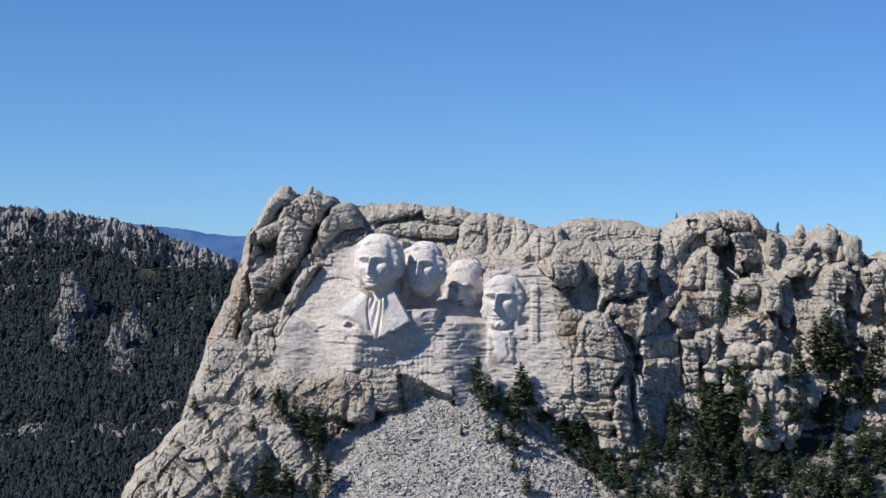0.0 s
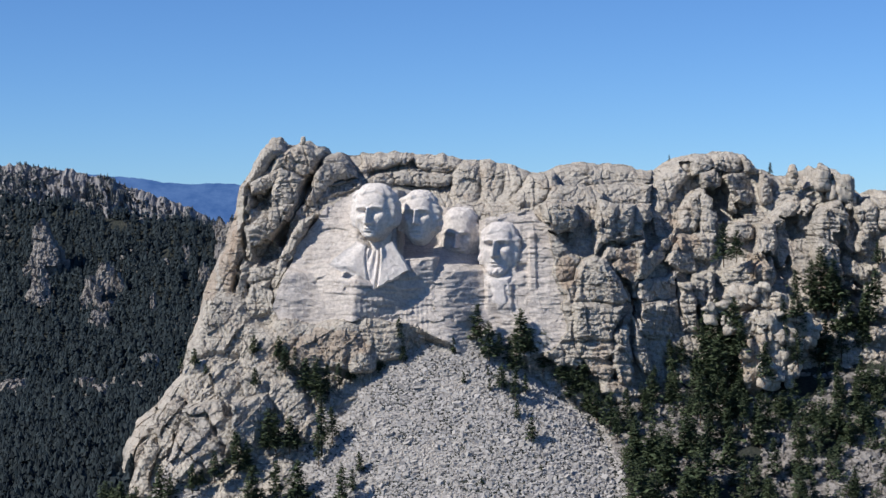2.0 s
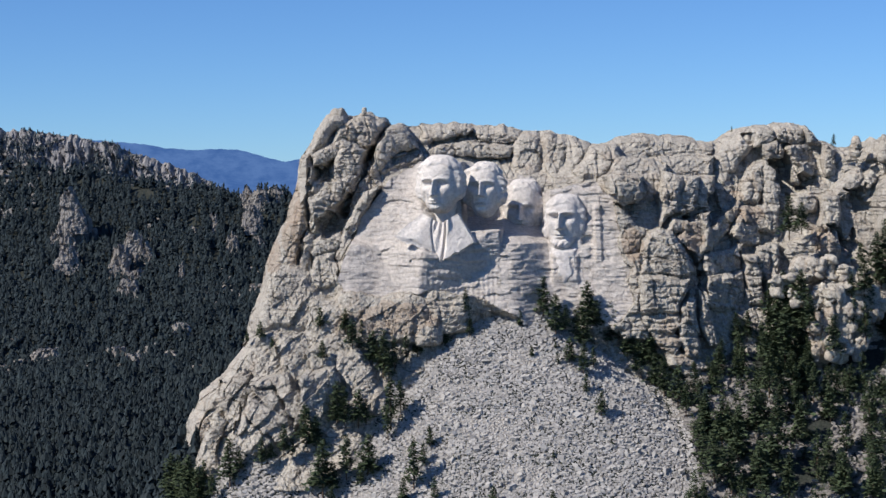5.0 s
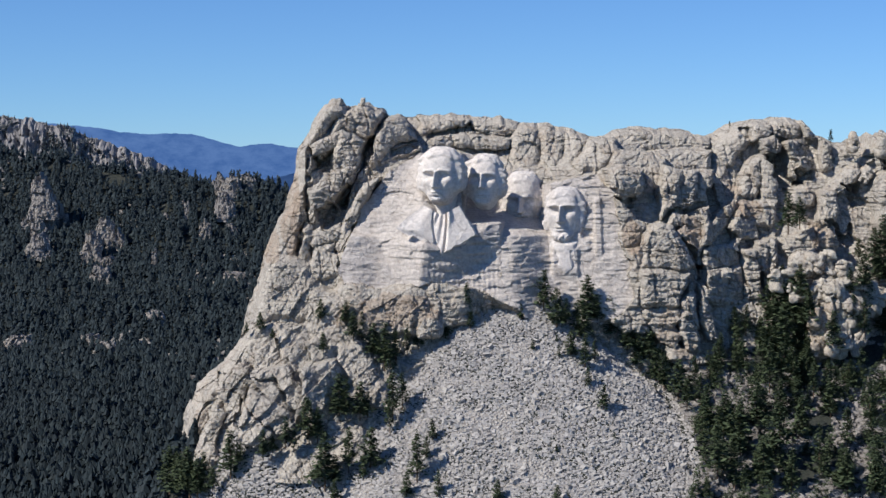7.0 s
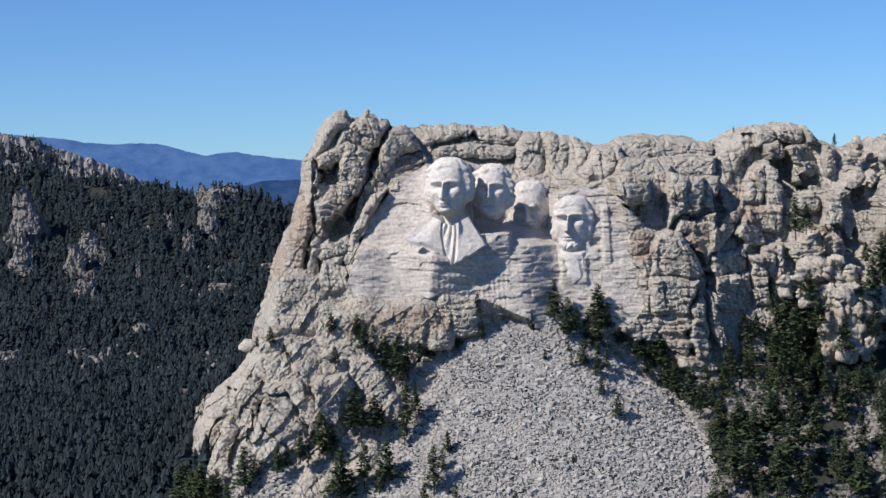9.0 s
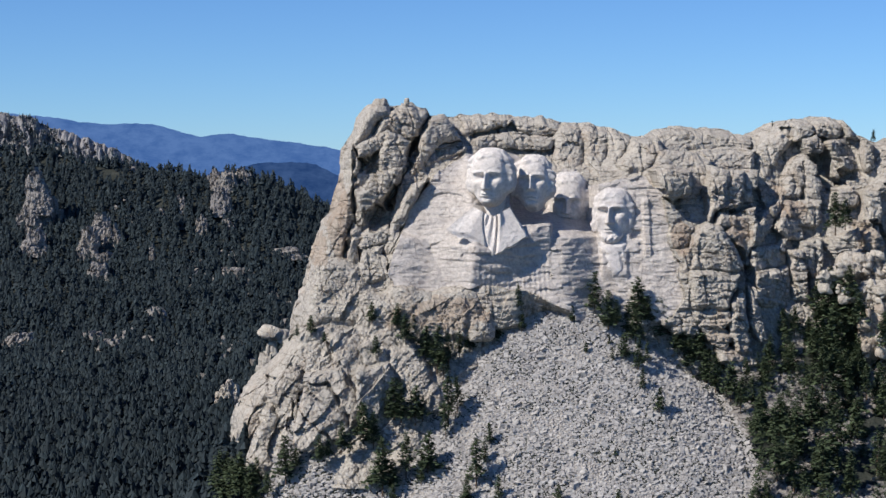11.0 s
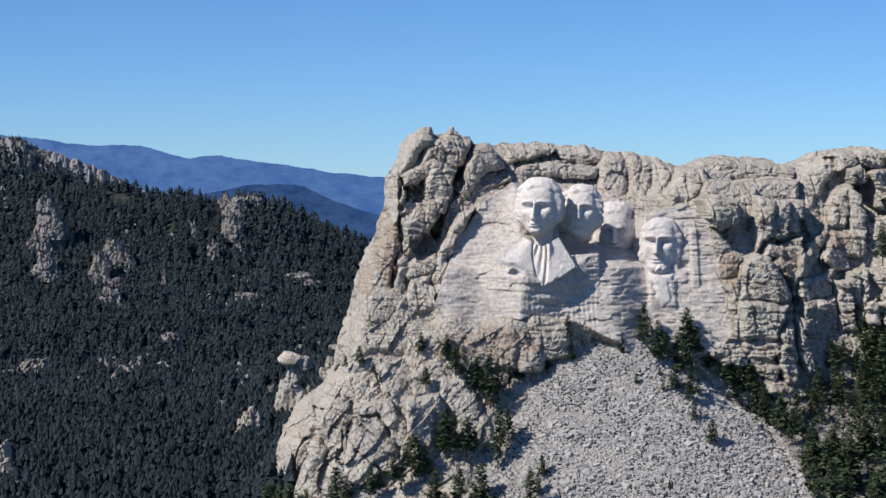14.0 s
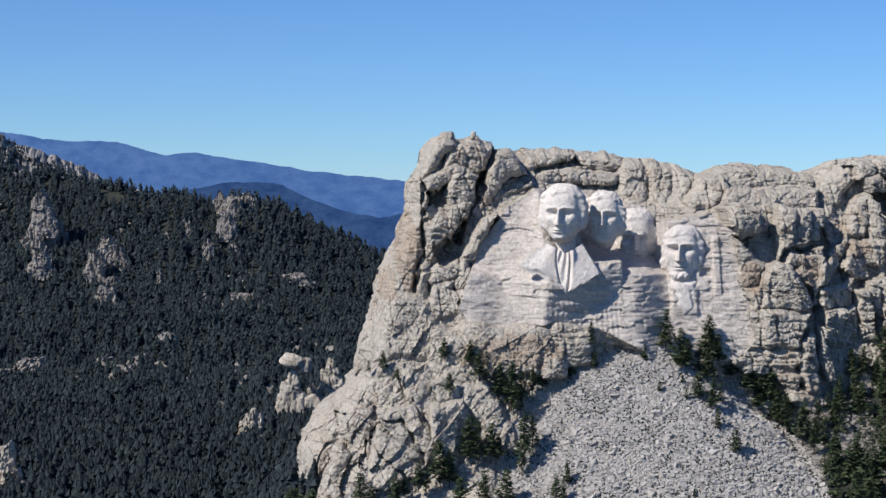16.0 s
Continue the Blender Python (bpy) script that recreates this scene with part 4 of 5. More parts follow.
def rock_mesh(name, x, y, z, w, d, h, lean, k, mat, cell=0.8, rough=1.0, turn=0.0, taper=0.08):
    """A block of jointed granite about (x, y, z), in world metres."""
    rock_count[0] += 1
    seed = rock_count[0]
    size = np.array([w, d, h]) / 2
    vs, qs, start = [], [], 0
    g = np.random.default_rng(seed)
    for nrm, du, dv in CUBE:
        nrm, du, dv = map(np.array, (nrm, du, dv))
        nu = int(np.clip(2 * abs(du @ size) / (1.15 * cell), 5, 80))
        nv = int(np.clip(2 * abs(dv @ size) / (1.15 * cell), 5, 80))
        a, b = np.meshgrid(np.tan(np.linspace(-1, 1, nu + 1) * 0.7854), np.tan(np.linspace(-1, 1, nv + 1) * 0.7854), indexing="ij")
        vs.append((nrm + a[..., None] * du + b[..., None] * dv).reshape(-1, 3))
        qs.append(grid_quads(nu + 1, nv + 1, start))
        start += len(vs[-1])
    # One closed skin: the six sides share their edges.
    c = np.concatenate(vs)
    _, first, same = np.unique(np.round(c, 5) + 0.0, axis=0, return_index=True, return_inverse=True)
    c, quads = c[first], same.reshape(-1)[np.concatenate(qs)]
    r = (np.abs(c) ** k).sum(-1) ** (1 / k)
    unit = c / r[:, None]
    # Split faces: flat cuts through the rounded block.
    for i in range(13):
        n = g.normal(0, 1, 3) * (1, 1, 0.6)
        n /= np.linalg.norm(n)
        reach = (unit @ n).max() * g.uniform(0.70, 0.93)
        unit = unit - np.maximum(unit @ n - reach, 0)[:, None] * n * 0.9
    out = np.sign(unit) * np.abs(unit) ** (k - 1) / size
    out /= np.linalg.norm(out, axis=-1)[:, None] + 1e-9
    # Blocks taper a little to the top.
    p = unit * size
    p[:, 0] *= 1 - taper * unit[:, 2]
    p[:, 1] *= 1 - 0.15 * unit[:, 2]
    turned = np.array(Euler((0, radians(lean), radians(turn))).to_matrix())
    p, out = p @ turned.T + (x, y, z), out @ turned.T
    mean = float(size.min())
    off = rough * 0.075 * min(mean, 10) * fbm(p / (1.6 * mean + 2) + seed * 7.1, 2, seed)
    off = off - rough * 0.55 * np.abs(fbm(p / (3.5, 3.5, 5.5), 4, 77)) + 0.25
    warp = 2.0 * vnoise(p / 9, 41) + 0.5 * vnoise(p / 2.5, 43)
    # Joints: level ones, upright ones and slanting ones, each fading in and out.
    slant = 0.55 * p[:, 0] + 0.83 * p[:, 2]
    for axis, (q, gap, wide, deep) in enumerate(((p[:, 2], 6.5, 0.30, 1.1), (p[:, 0] + 0.3 * p[:, 1], 7.5, 0.34, 1.7), (slant, 8.5, 0.30, 1.0), (p[:, 2], 2.6, 0.22, 0.35))):
        q = (q + warp * (1.2 if axis else 0.7) + seed * 1.7) / gap
        mask = smooth_step(vnoise(p / 8 + axis * 9.0, seed + 5 + axis), -0.05, 0.3)
        off = off - rough * deep * mask * np.exp(-(((q - np.round(q)) * gap / wide) ** 2))
    return mesh_of(name, p + out * off[:, None], quads, mat)


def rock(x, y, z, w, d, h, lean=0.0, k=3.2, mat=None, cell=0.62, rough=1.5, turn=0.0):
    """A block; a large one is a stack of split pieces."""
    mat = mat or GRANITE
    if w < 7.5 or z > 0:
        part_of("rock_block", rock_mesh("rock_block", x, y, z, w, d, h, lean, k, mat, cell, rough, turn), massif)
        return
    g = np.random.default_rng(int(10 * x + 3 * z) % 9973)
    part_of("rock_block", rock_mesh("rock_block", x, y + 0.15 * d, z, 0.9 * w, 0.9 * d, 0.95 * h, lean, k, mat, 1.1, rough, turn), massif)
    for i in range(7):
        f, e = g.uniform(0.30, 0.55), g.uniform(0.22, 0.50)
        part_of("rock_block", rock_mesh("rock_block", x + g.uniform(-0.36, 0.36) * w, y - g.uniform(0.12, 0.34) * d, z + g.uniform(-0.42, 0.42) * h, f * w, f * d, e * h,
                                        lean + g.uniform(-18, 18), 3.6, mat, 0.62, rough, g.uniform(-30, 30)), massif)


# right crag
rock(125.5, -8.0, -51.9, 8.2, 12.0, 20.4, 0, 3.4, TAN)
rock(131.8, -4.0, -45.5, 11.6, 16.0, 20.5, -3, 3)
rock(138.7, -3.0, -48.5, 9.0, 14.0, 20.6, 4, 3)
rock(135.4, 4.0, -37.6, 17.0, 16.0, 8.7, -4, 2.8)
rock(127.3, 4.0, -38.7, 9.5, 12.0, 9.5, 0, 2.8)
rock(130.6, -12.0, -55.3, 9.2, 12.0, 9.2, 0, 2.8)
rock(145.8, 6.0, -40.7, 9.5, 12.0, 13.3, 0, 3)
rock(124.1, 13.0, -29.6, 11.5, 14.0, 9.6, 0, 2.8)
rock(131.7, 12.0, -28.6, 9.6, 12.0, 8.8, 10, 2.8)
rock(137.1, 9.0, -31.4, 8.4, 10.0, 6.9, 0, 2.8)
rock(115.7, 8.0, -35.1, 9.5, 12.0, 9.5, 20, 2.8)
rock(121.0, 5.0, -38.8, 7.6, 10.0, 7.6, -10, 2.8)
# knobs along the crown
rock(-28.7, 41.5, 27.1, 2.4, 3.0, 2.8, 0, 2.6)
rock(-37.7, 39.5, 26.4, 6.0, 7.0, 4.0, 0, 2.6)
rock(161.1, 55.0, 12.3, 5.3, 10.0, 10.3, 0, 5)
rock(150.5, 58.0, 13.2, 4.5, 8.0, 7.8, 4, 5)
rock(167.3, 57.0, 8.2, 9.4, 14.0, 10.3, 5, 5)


# ---- the carved face of the mountain ----


def bell(u, c, s):
    return np.exp(-(((u - c) / s) ** 2))


def carved_head(name, label, at, tall, yaw, tilt=0.0, slim=0.70, hair=0.14, nose=1.0, brow=1.0, beard=0.0, lip=0.0, curls=0.3, bust=False, chest=False, hollow=1.0, jaw=0.32, rows=(0.27, -0.235, -0.42), k=2.3):
    """A colossal head carved out of the cliff: one plain mesh."""
    nu, nv = 124, 132
    s = np.linspace(-1, 1, nu)
    az, el = np.meshgrid(1.5 * s + 0.8 * s**3, np.linspace(-1.45, 1.5, nv), indexing="ij")
    ux, uy, uz = np.sin(az) * np.cos(el), -np.cos(az) * np.cos(el), np.sin(el)
    r = (np.abs(ux) ** k + np.abs(uy) ** k + np.abs(uz) ** k) ** (-1 / k)
    x, y, z = slim * ux * r, 0.92 * uy * r, uz * r
    x = x * (1 - jaw * smooth_step(-z, 0.2, 1.0))
    y = y * (1 - 0.06 * smooth_step(-z, 0.4, 1.0) - 0.10 * smooth_step(z, 0.35, 1.0))
    front = smooth_step(-y, 0.25, 0.55)
    # The face's own heights: brow, foot of the nose and mouth.
    level, z_head = np.interp(z, (-1, rows[2], rows[1], rows[0], 1), (-1, -0.42, -0.235, 0.27, 1)), z
    z = level
    q = np.stack([x, y, z], -1)
    ax = np.abs(x)
    arch = z - 0.27 + 0.35 * (ax - 0.2) ** 2
    out = 0.075 * brow * bell(arch, 0, 0.055) * smooth_step(0.56 - ax, 0, 0.1) * smooth_step(ax, 0.03, 0.10)
    out = out - 0.20 * hollow * bell(ax, 0.25, 0.15) * bell(z, 0.135, 0.095)
    out = out - 0.08 * hollow * bell(ax, 0.125, 0.06) * bell(z, 0.13, 0.10)
    out = out + 0.075 * bell(ax, 0.26, 0.105) * bell(z, 0.125, 0.05)
    out = out + 0.045 * bell(ax, 0.38, 0.15) * bell(z, -0.06, 0.12)
    out = out - 0.045 * bell(ax, 0.36, 0.12) * bell(z, -0.36, 0.16)
    out = out - 0.035 * bell(ax, 0.22, 0.035) * bell(z, -0.33, 0.10)
    along = np.clip((0.25 - z) / 0.46, 0, 1)
    half = 0.052 + 0.055 * along**2
    ridge_ = (0.13 + 0.20 * along**1.15) * np.exp(-np.abs(x / half) ** 3.2)
    out = out + nose * ridge_ * smooth_step(0.30 - z, 0, 0.08) * smooth_step(z + 0.235, 0, 0.035)
    out = out + nose * 0.07 * bell(ax, 0.115, 0.045) * bell(z, -0.165, 0.05)
    out = out + 0.05 * bell(x, 0, 0.22) * bell(z, -0.40, 0.12)
    out = out + 0.045 * bell(x, 0, 0.17) * (bell(z, -0.375, 0.028) + bell(z, -0.465, 0.035)) - 0.10 * bell(x, 0, 0.19) * bell(z, -0.42, 0.02)
    out = out - 0.05 * bell(x, 0, 0.2) * bell(z, -0.56, 0.05) + 0.11 * bell(x, 0, 0.20) * bell(z, -0.76, 0.13)
    if lip:
        out = out + lip * bell(x, 0, 0.25) * bell(z, -0.33, 0.06) * (1 + 0.3 * fbm(q * 14, 2, 50))
    if beard:
        chin = smooth_step(-z, 0.50, 0.66)
        sides = smooth_step(ax, 0.42, 0.52) * smooth_step(-z, 0.0, 0.25)
        out = out + beard * np.maximum(chin, 0.6 * sides) * (1 + 0.4 * fbm(q * (12, 12, 4), 3, 51))
    # Chin and jaw stand well out over the neck.
    out = out + 0.13 * smooth_step(-z_head, 0.35, 0.8) * smooth_step(1 + z_head, 0.03, 0.14) * smooth_step(0.5 - ax, 0, 0.25)
    y = y - out * front
    z = z_head
    # The mass of the hair, at the sides and over the crown, in locks.
    side = smooth_step(np.abs(az), 0.95, 1.25) * smooth_step(z, -0.62, -0.40) * (1 - 0.6 * smooth_step(z, 0.45, 0.85))
    crown = smooth_step(z + 0.5 * ax**2 + 0.08 * vnoise(q * 4, 52), 0.66, 0.74)
    locks = 1 + curls * fbm(q * (6, 6, 3.2) + 3, 3, 53) + (0.03 + 0.3 * curls) * np.sin(22 * z + 9 * ax + 5 * vnoise(q * 3, 54))
    x = x + np.sign(x) * hair * side * locks
    y = y - 0.35 * hair * (side + crown) * locks * smooth_step(-y, -0.2, 0.3)
    z = z + 0.30 * hair * crown * locks
    p = np.stack([x, y, z], -1) * tall / 2
    p = p + 0.07 * fbm(p / 1.3, 3, 57)[..., None] * (0.4, 1, 0.4)
    m = np.array(Euler((radians(tilt), 0, radians(yaw))).to_matrix())
    verts = [(p.reshape(-1, 3) @ m.T) + at]
    quads = [grid_quads(nu, nv)]
    if bust:
        a, b = np.meshgrid(np.linspace(-1.6, 1.6, 50), np.linspace(0, 1, 40), indexing="ij")
        neck = np.stack([-0.8 + (5.6 + 2.2 * b**2) * np.sin(a), 5.6 - 7.0 * np.cos(a) - 2.0 * b**2 + 3.0 * b * np.abs(a), -5.0 - 9.0 * b], -1)
        quads.append(grid_quads(50, 40, sum(map(len, verts))))
        verts.append(neck.reshape(-1, 3))
        # Neck, stock and the two lapels, running down to a point on the rough prow.
        a, b = np.meshgrid(np.linspace(-1, 1, 120), np.linspace(0, 1, 100), indexing="ij")
        low_x, low_z = np.interp(a, (-1, 0, 1), (-15.8, -0.4, 11.5)), np.interp(a, (-1, 0, 1), (-16.0, -25.4, -18.6))
        bx, bz = (-0.4 + 6.0 * a) * (1 - b) + low_x * b, (-12.4 + 3.4 * np.abs(a)) * (1 - b) + low_z * b
        by = -17.6 + 0.55 * (bz + 25) + np.where(bx > 0, 0.26, -0.30) * (np.sqrt(bx**2 + 4.0) - 2.0)
        # The left shoulder runs into the hewn rock.
        by = by + (np.minimum(by, hewn_y(bx, bz, np.stack([bx, 0 * bx, bz], -1)) - 0.9) - by) * smooth_step(-bx, 3, 8)
        left, right = -0.46 + 0.40 * b, 0.30 - 0.24 * b
        by = by + 0.9 * bell(a, left, 0.035) + 1.2 * bell(a, right - 0.04, 0.04)
        by = by - 1.3 * smooth_step(a, right, right + 0.05) - 0.6 * smooth_step(-a, -left, -left + 0.05)
        mid = smooth_step(a, left, left + 0.1) * smooth_step(-a, -right, -right + 0.1)
        by = by + mid * 0.55 * np.sin(a * 26 + 5 * b) * (1 - 0.6 * b)
        by = by + 1.1 * smooth_step(b, 0.6, 1.0) * bell(a, 0, 0.35)
        by = by - 1.8 * bell(a, right + 0.10, 0.10) * bell(b, 0.05, 0.25)
        g = np.stack([bx, by, bz], -1)
        # The lower right edge is cut sharp; the left shoulder dies away into the rough rock.
        g[..., 1] += 2.4 * (1 - smooth_step(np.minimum(1 - a, 1 - b), 0.0, 0.05)) * smooth_step(a, -0.25, 0.0)
        g[..., 1] += 2.2 * (1 - smooth_step(np.minimum(0.7 * (a + 1), 1 - b), 0.0, 0.30)) * smooth_step(-a, 0.0, 0.25)
        g = g + 0.10 * fbm(g / 1.3, 3, 58)[..., None]
        g[..., 2] += 0.7 * fbm(g / 3.0, 3, 59) * smooth_step(b, 0.6, 1.0)
        quads.append(grid_quads(120, 100, sum(map(len, verts))))
        verts.append(g.reshape(-1, 3))
    if chest:
        # Blocked-out chest with one lapel cut free.
        a, b = np.meshgrid(np.linspace(0, 1, 60), np.linspace(0, 1, 50), indexing="ij")
        cx, cz = 36.2 + 10.4 * a + 0.8 * b * (a - 0.5), -21.0 - 12.5 * b
        cy = np.minimum(9 + 0.42 * (cz + 15), 3.5 + 0.6 * (cz + 30)) - 1.6 - 0.7 * np.sin(3.14 * a)
        cy = cy + 1.0 * bell(a, 0.62 + 0.2 * b, 0.05) * smooth_step(b, 0.15, 0.4) + 2.6 * (1 - smooth_step(np.minimum(np.minimum(a, 1 - a), np.minimum(2 * b, 1 - b)) + 0.07 * np.sin(9 * a + 4 * b) * b, 0.0, 0.30))
        g = np.stack([cx, cy, cz], -1)
        g = g + 0.18 * fbm(g / 1.6, 3, 60)[..., None]
        quads.append(grid_quads(60, 50, sum(map(len, verts))))
        verts.append(g.reshape(-1, 3))
    ob = new(name, mesh_of(name, np.concatenate(verts), np.concatenate(quads), CARVED))
    return tagged(ob, label, "statue", group="heads carved in the cliff")


carved_head("carved_head", "colossal pale granite head and bust with a high forehead", (-0.4, -2.2, 0.4), 19.2, -14, 0, 0.67, 0.15, nose=1.5, curls=0.28, bust=True, hollow=1.25, brow=1.15, jaw=0.27, k=2.6, rows=(0.21, -0.40, -0.57))
carved_head("carved_head", "colossal pale granite head with wavy hair, half in shade", (14.4, 9.2, -1.7), 18.8, -10, -6, 0.62, 0.14, nose=1.25, curls=0.6, hollow=1.3, brow=1.1, jaw=0.28, k=2.5, rows=(0.25, -0.32, -0.56))
carved_head("carved_head", "colossal granite head with a moustache, deep in the recess", (28.1, 31.0, -8.6), 21.0, -8, 2, 0.57, 0.12, curls=0.6, nose=1.8, lip=0.20, brow=1.0, hollow=1.2, jaw=0.24, k=2.8, rows=(0.22, -0.30, -0.45))
carved_head("carved_head", "colossal pale granite head with a chin beard and heavy brow", (42.4, 14.5, -13.4), 19.8, -16, 0, 0.58, 0.15, curls=0.3, nose=1.5, brow=1.4, beard=0.13, chest=True, hollow=1.6, jaw=0.26, k=2.9, rows=(0.42, -0.18, -0.38))



# ---- the talus below the carving ----
rng = np.random.default_rng(11)
HULL = np.array([(sx, sy, sz) for sx in (-1, 1) for sy in (-1, 1) for sz in (-1, 1)], float)
HULL_Q = np.array([(0, 1, 3, 2), (4, 6, 7, 5), (0, 4, 5, 1), (2, 3, 7, 6), (0, 2, 6, 4), (1, 5, 7, 3)])


def rubble(count, lo, hi, x, y, sink=0.3):
    """Corners of many split stones lying on the ground: arrays of verts and quads."""
    s = np.exp(rng.uniform(np.log(lo), np.log(hi), count))
    dims = s[:, None] * rng.uniform(0.55, 1.25, (count, 3)) * (1.0, 0.9, 0.62)
    v = HULL[None] * dims[:, None, :] * rng.uniform(0.55, 1.0, (count, 8, 1)) + rng.normal(0, 0.10, (count, 8, 3)) * s[:, None, None]
    a, b = rng.uniform(0, 2 * np.pi, count), rng.normal(0.3, 0.45, count)
    ca, sa, cb, sb = np.cos(a), np.sin(a), np.cos(b), np.sin(b)
    v = np.stack([v[..., 0] * ca[:, None] - v[..., 1] * sa[:, None], v[..., 0] * sa[:, None] + v[..., 1] * ca[:, None], v[..., 2]], -1)
    v = np.stack([v[..., 0], v[..., 1] * cb[:, None] - v[..., 2] * sb[:, None], v[..., 1] * sb[:, None] + v[..., 2] * cb[:, None]], -1)
    z = ground_z(x, y) + (0.5 - sink) * s
    v = v + np.stack([x, y, z], -1)[:, None, :]
    q = HULL_Q[None] + 8 * np.arange(count)[:, None, None]
    return v.reshape(-1, 3), q.reshape(-1, 4)


def on_talus(x, y):
    return (ground_z(x, y) - talus_z(x, y) < 2.2) & (y < -4)


def on_apron(x, y):
    """The stony foot of the spur, and the gaps between its trees."""
    return (y < -30 + 0.15 * (x + 40)) & (ground_z(x, y) - talus_z(x, y) > 1.5) & (x < 10)


def strew(count, lo, hi, xa, xb, ya, yb, keep, sink=0.3):
    step = math.sqrt((xb - xa) * (yb - ya) / count)
    x, y = (a.ravel() for a in np.meshgrid(np.arange(xa, xb, step), np.arange(ya, yb, step)))
    x, y = x + rng.uniform(-0.55, 0.55, x.shape) * step, y + rng.uniform(-0.55, 0.55, y.shape) * step
    ok = keep(x, y)
    return rubble(int(ok.sum()), lo, hi, x[ok], y[ok], sink)


def joined(sets):
    n, vs, qs = 0, [], []
    for v, q in sets:
        vs.append(v), qs.append(q + n)
        n += len(v)
    return np.concatenate(vs), np.concatenate(qs)


sets = [strew(38000, 0.30, 0.72, -40, 110, -112, -4, on_talus), strew(3000, 0.6, 1.15, -40, 110, -112, -4, on_talus),
        strew(16000, 0.3, 1.0, -85, 10, -110, -24, on_apron)]
right_side = lambda x, y: (~on_talus(x, y)) & (vnoise(np.stack([x / 12, y / 12, 0 * x], -1), 63) > -0.45)
scree = new("boulders", mesh_of("boulders", *strew(9000, 0.5, 2.0, 66, 230, -112, 6, right_side), GREY, False))
tagged(scree, "grey boulders strewn over the wooded slope", "boulders", kind="stuff")
bx, by = np.meshgrid(np.arange(-40, 112, 1.5), np.arange(-114, 0, 1.5), indexing="ij")
bed = np.stack([bx, by, np.where(on_talus(bx, by), talus_z(bx, by) + 0.5 * fbm(np.stack([bx, by, 0 * bx], -1) / 5, 3, 7) - 0.25, ground_z(bx, by) - 1.5)], -1)
talus = new("talus", mesh_of("talus", bed.reshape(-1, 3), grid_quads(*bed.shape[:2]), BED))
tagged(talus, "slope of pale split granite blocks below the carving", "talus", kind="structure")
tagged(part_of("rubble", mesh_of("rubble", *joined(sets), SCREE, False), talus), kind="stuff")
# The largest stones, one by one.
STONES = []
for i in range(8):
    v, q = rubble(1, 1.0, 1.0, np.zeros(1), np.zeros(1))
    STONES.append(mesh_of("stone", v - v.mean(0), q, SCREE, False, False))
for i in range(300):
    x, y = rng.uniform(-8, 88), rng.uniform(-88, -10)
    if on_talus(np.array([x]), np.array([y]))[0]:
        ob = part_of("stone", STONES[i % 8], talus)
        r = rng.uniform(0.7, 1.5)
        ob.matrix_basis = Matrix.LocRotScale(Vector(view_fitted((x, y, float(talus_z(x, y)) + 0.25 * r))), Euler(rng.uniform(-0.6, 3.0, 3)), (r, r * rng.uniform(0.7, 1), r * rng.uniform(0.6, 1)))


# ---- pines ----
def pine_parts(seed, tall, spread_, clumps, lean=0.0):
    """Trunk and crown of one pine that stands on the origin."""
    g = np.random.default_rng(seed)
    tv, tq = [], []
    rings = 6
    for i in range(rings):
        z = tall * 0.96 * i / (rings - 1)
        r = tall * 0.017 * (1.25 - i / (rings - 1))
        for s in range(6):
            tv.append((r * math.cos(s * 1.047) + lean * z * z / tall, r * math.sin(s * 1.047), z - 0.6))
    for i in range(rings - 1):
        for s in range(6):
            tq.append((i * 6 + s, i * 6 + (s + 1) % 6, i * 6 + 6 + (s + 1) % 6, i * 6 + 6 + s))
    cv, cq = [], []
    for c in range(clumps):
        f = (c + g.uniform(0, 1)) / clumps
        h = 0.16 + 0.84 * f**0.9
        reach = spread_ * (1 - h) ** 0.62 * g.uniform(0.35, 1.15) + 0.03 * tall
        a = c * 2.4 + g.uniform(-0.6, 0.6)
        out_, base = reach * g.uniform(0.35, 0.85), tall * h
        cx, cy, cz = out_ * math.cos(a) + lean * base * base / tall, out_ * math.sin(a), base + g.normal(0, 0.015) * tall
        # Each clump of needles is a tuft of crossed, drooping sprays.
        for s in range(14):
            w = a + g.uniform(-1.6, 1.6)
            ln = (0.23 * reach + 0.020 * tall) * g.uniform(0.6, 1.4)
            d = np.array((math.cos(w), math.sin(w), g.uniform(-0.25, 0.45)))
            e = np.array((-math.sin(w), math.cos(w), g.uniform(-0.5, 0.5))) * g.uniform(0.30, 0.55)
            o = np.array((cx, cy, cz)) + g.normal(0, 0.75, 3) * ln * (1, 1, 0.5)
            n0 = len(cv)
            cv += [o - d * 0.6 * ln, o + e * ln, o + d * ln - (0, 0, 0.12 * ln), o - e * ln]
            cq.append((n0, n0 + 1, n0 + 2, n0 + 3))
    return (np.array(tv), np.array(tq)), (np.array(cv), np.array(cq))


PINES, CROWNS = [], []
for i, (tall, wide, clumps) in enumerate(((10.0, 3.1, 66), (10.0, 2.5, 60), (10.0, 3.6, 72), (10.0, 2.2, 56), (10.0, 4.1, 66))):
    trunk, crown = pine_parts(100 + i, tall, wide, clumps, 0.02 * (i - 2))
    CROWNS.append(pine_parts(300 + i, tall, wide, 26, 0.02 * (i - 2))[1])
    PINES.append((mesh_of("trunk", *trunk, BARK, True, False), mesh_of("crown", *crown, PINE, False, False)))
tree_turn = [0]


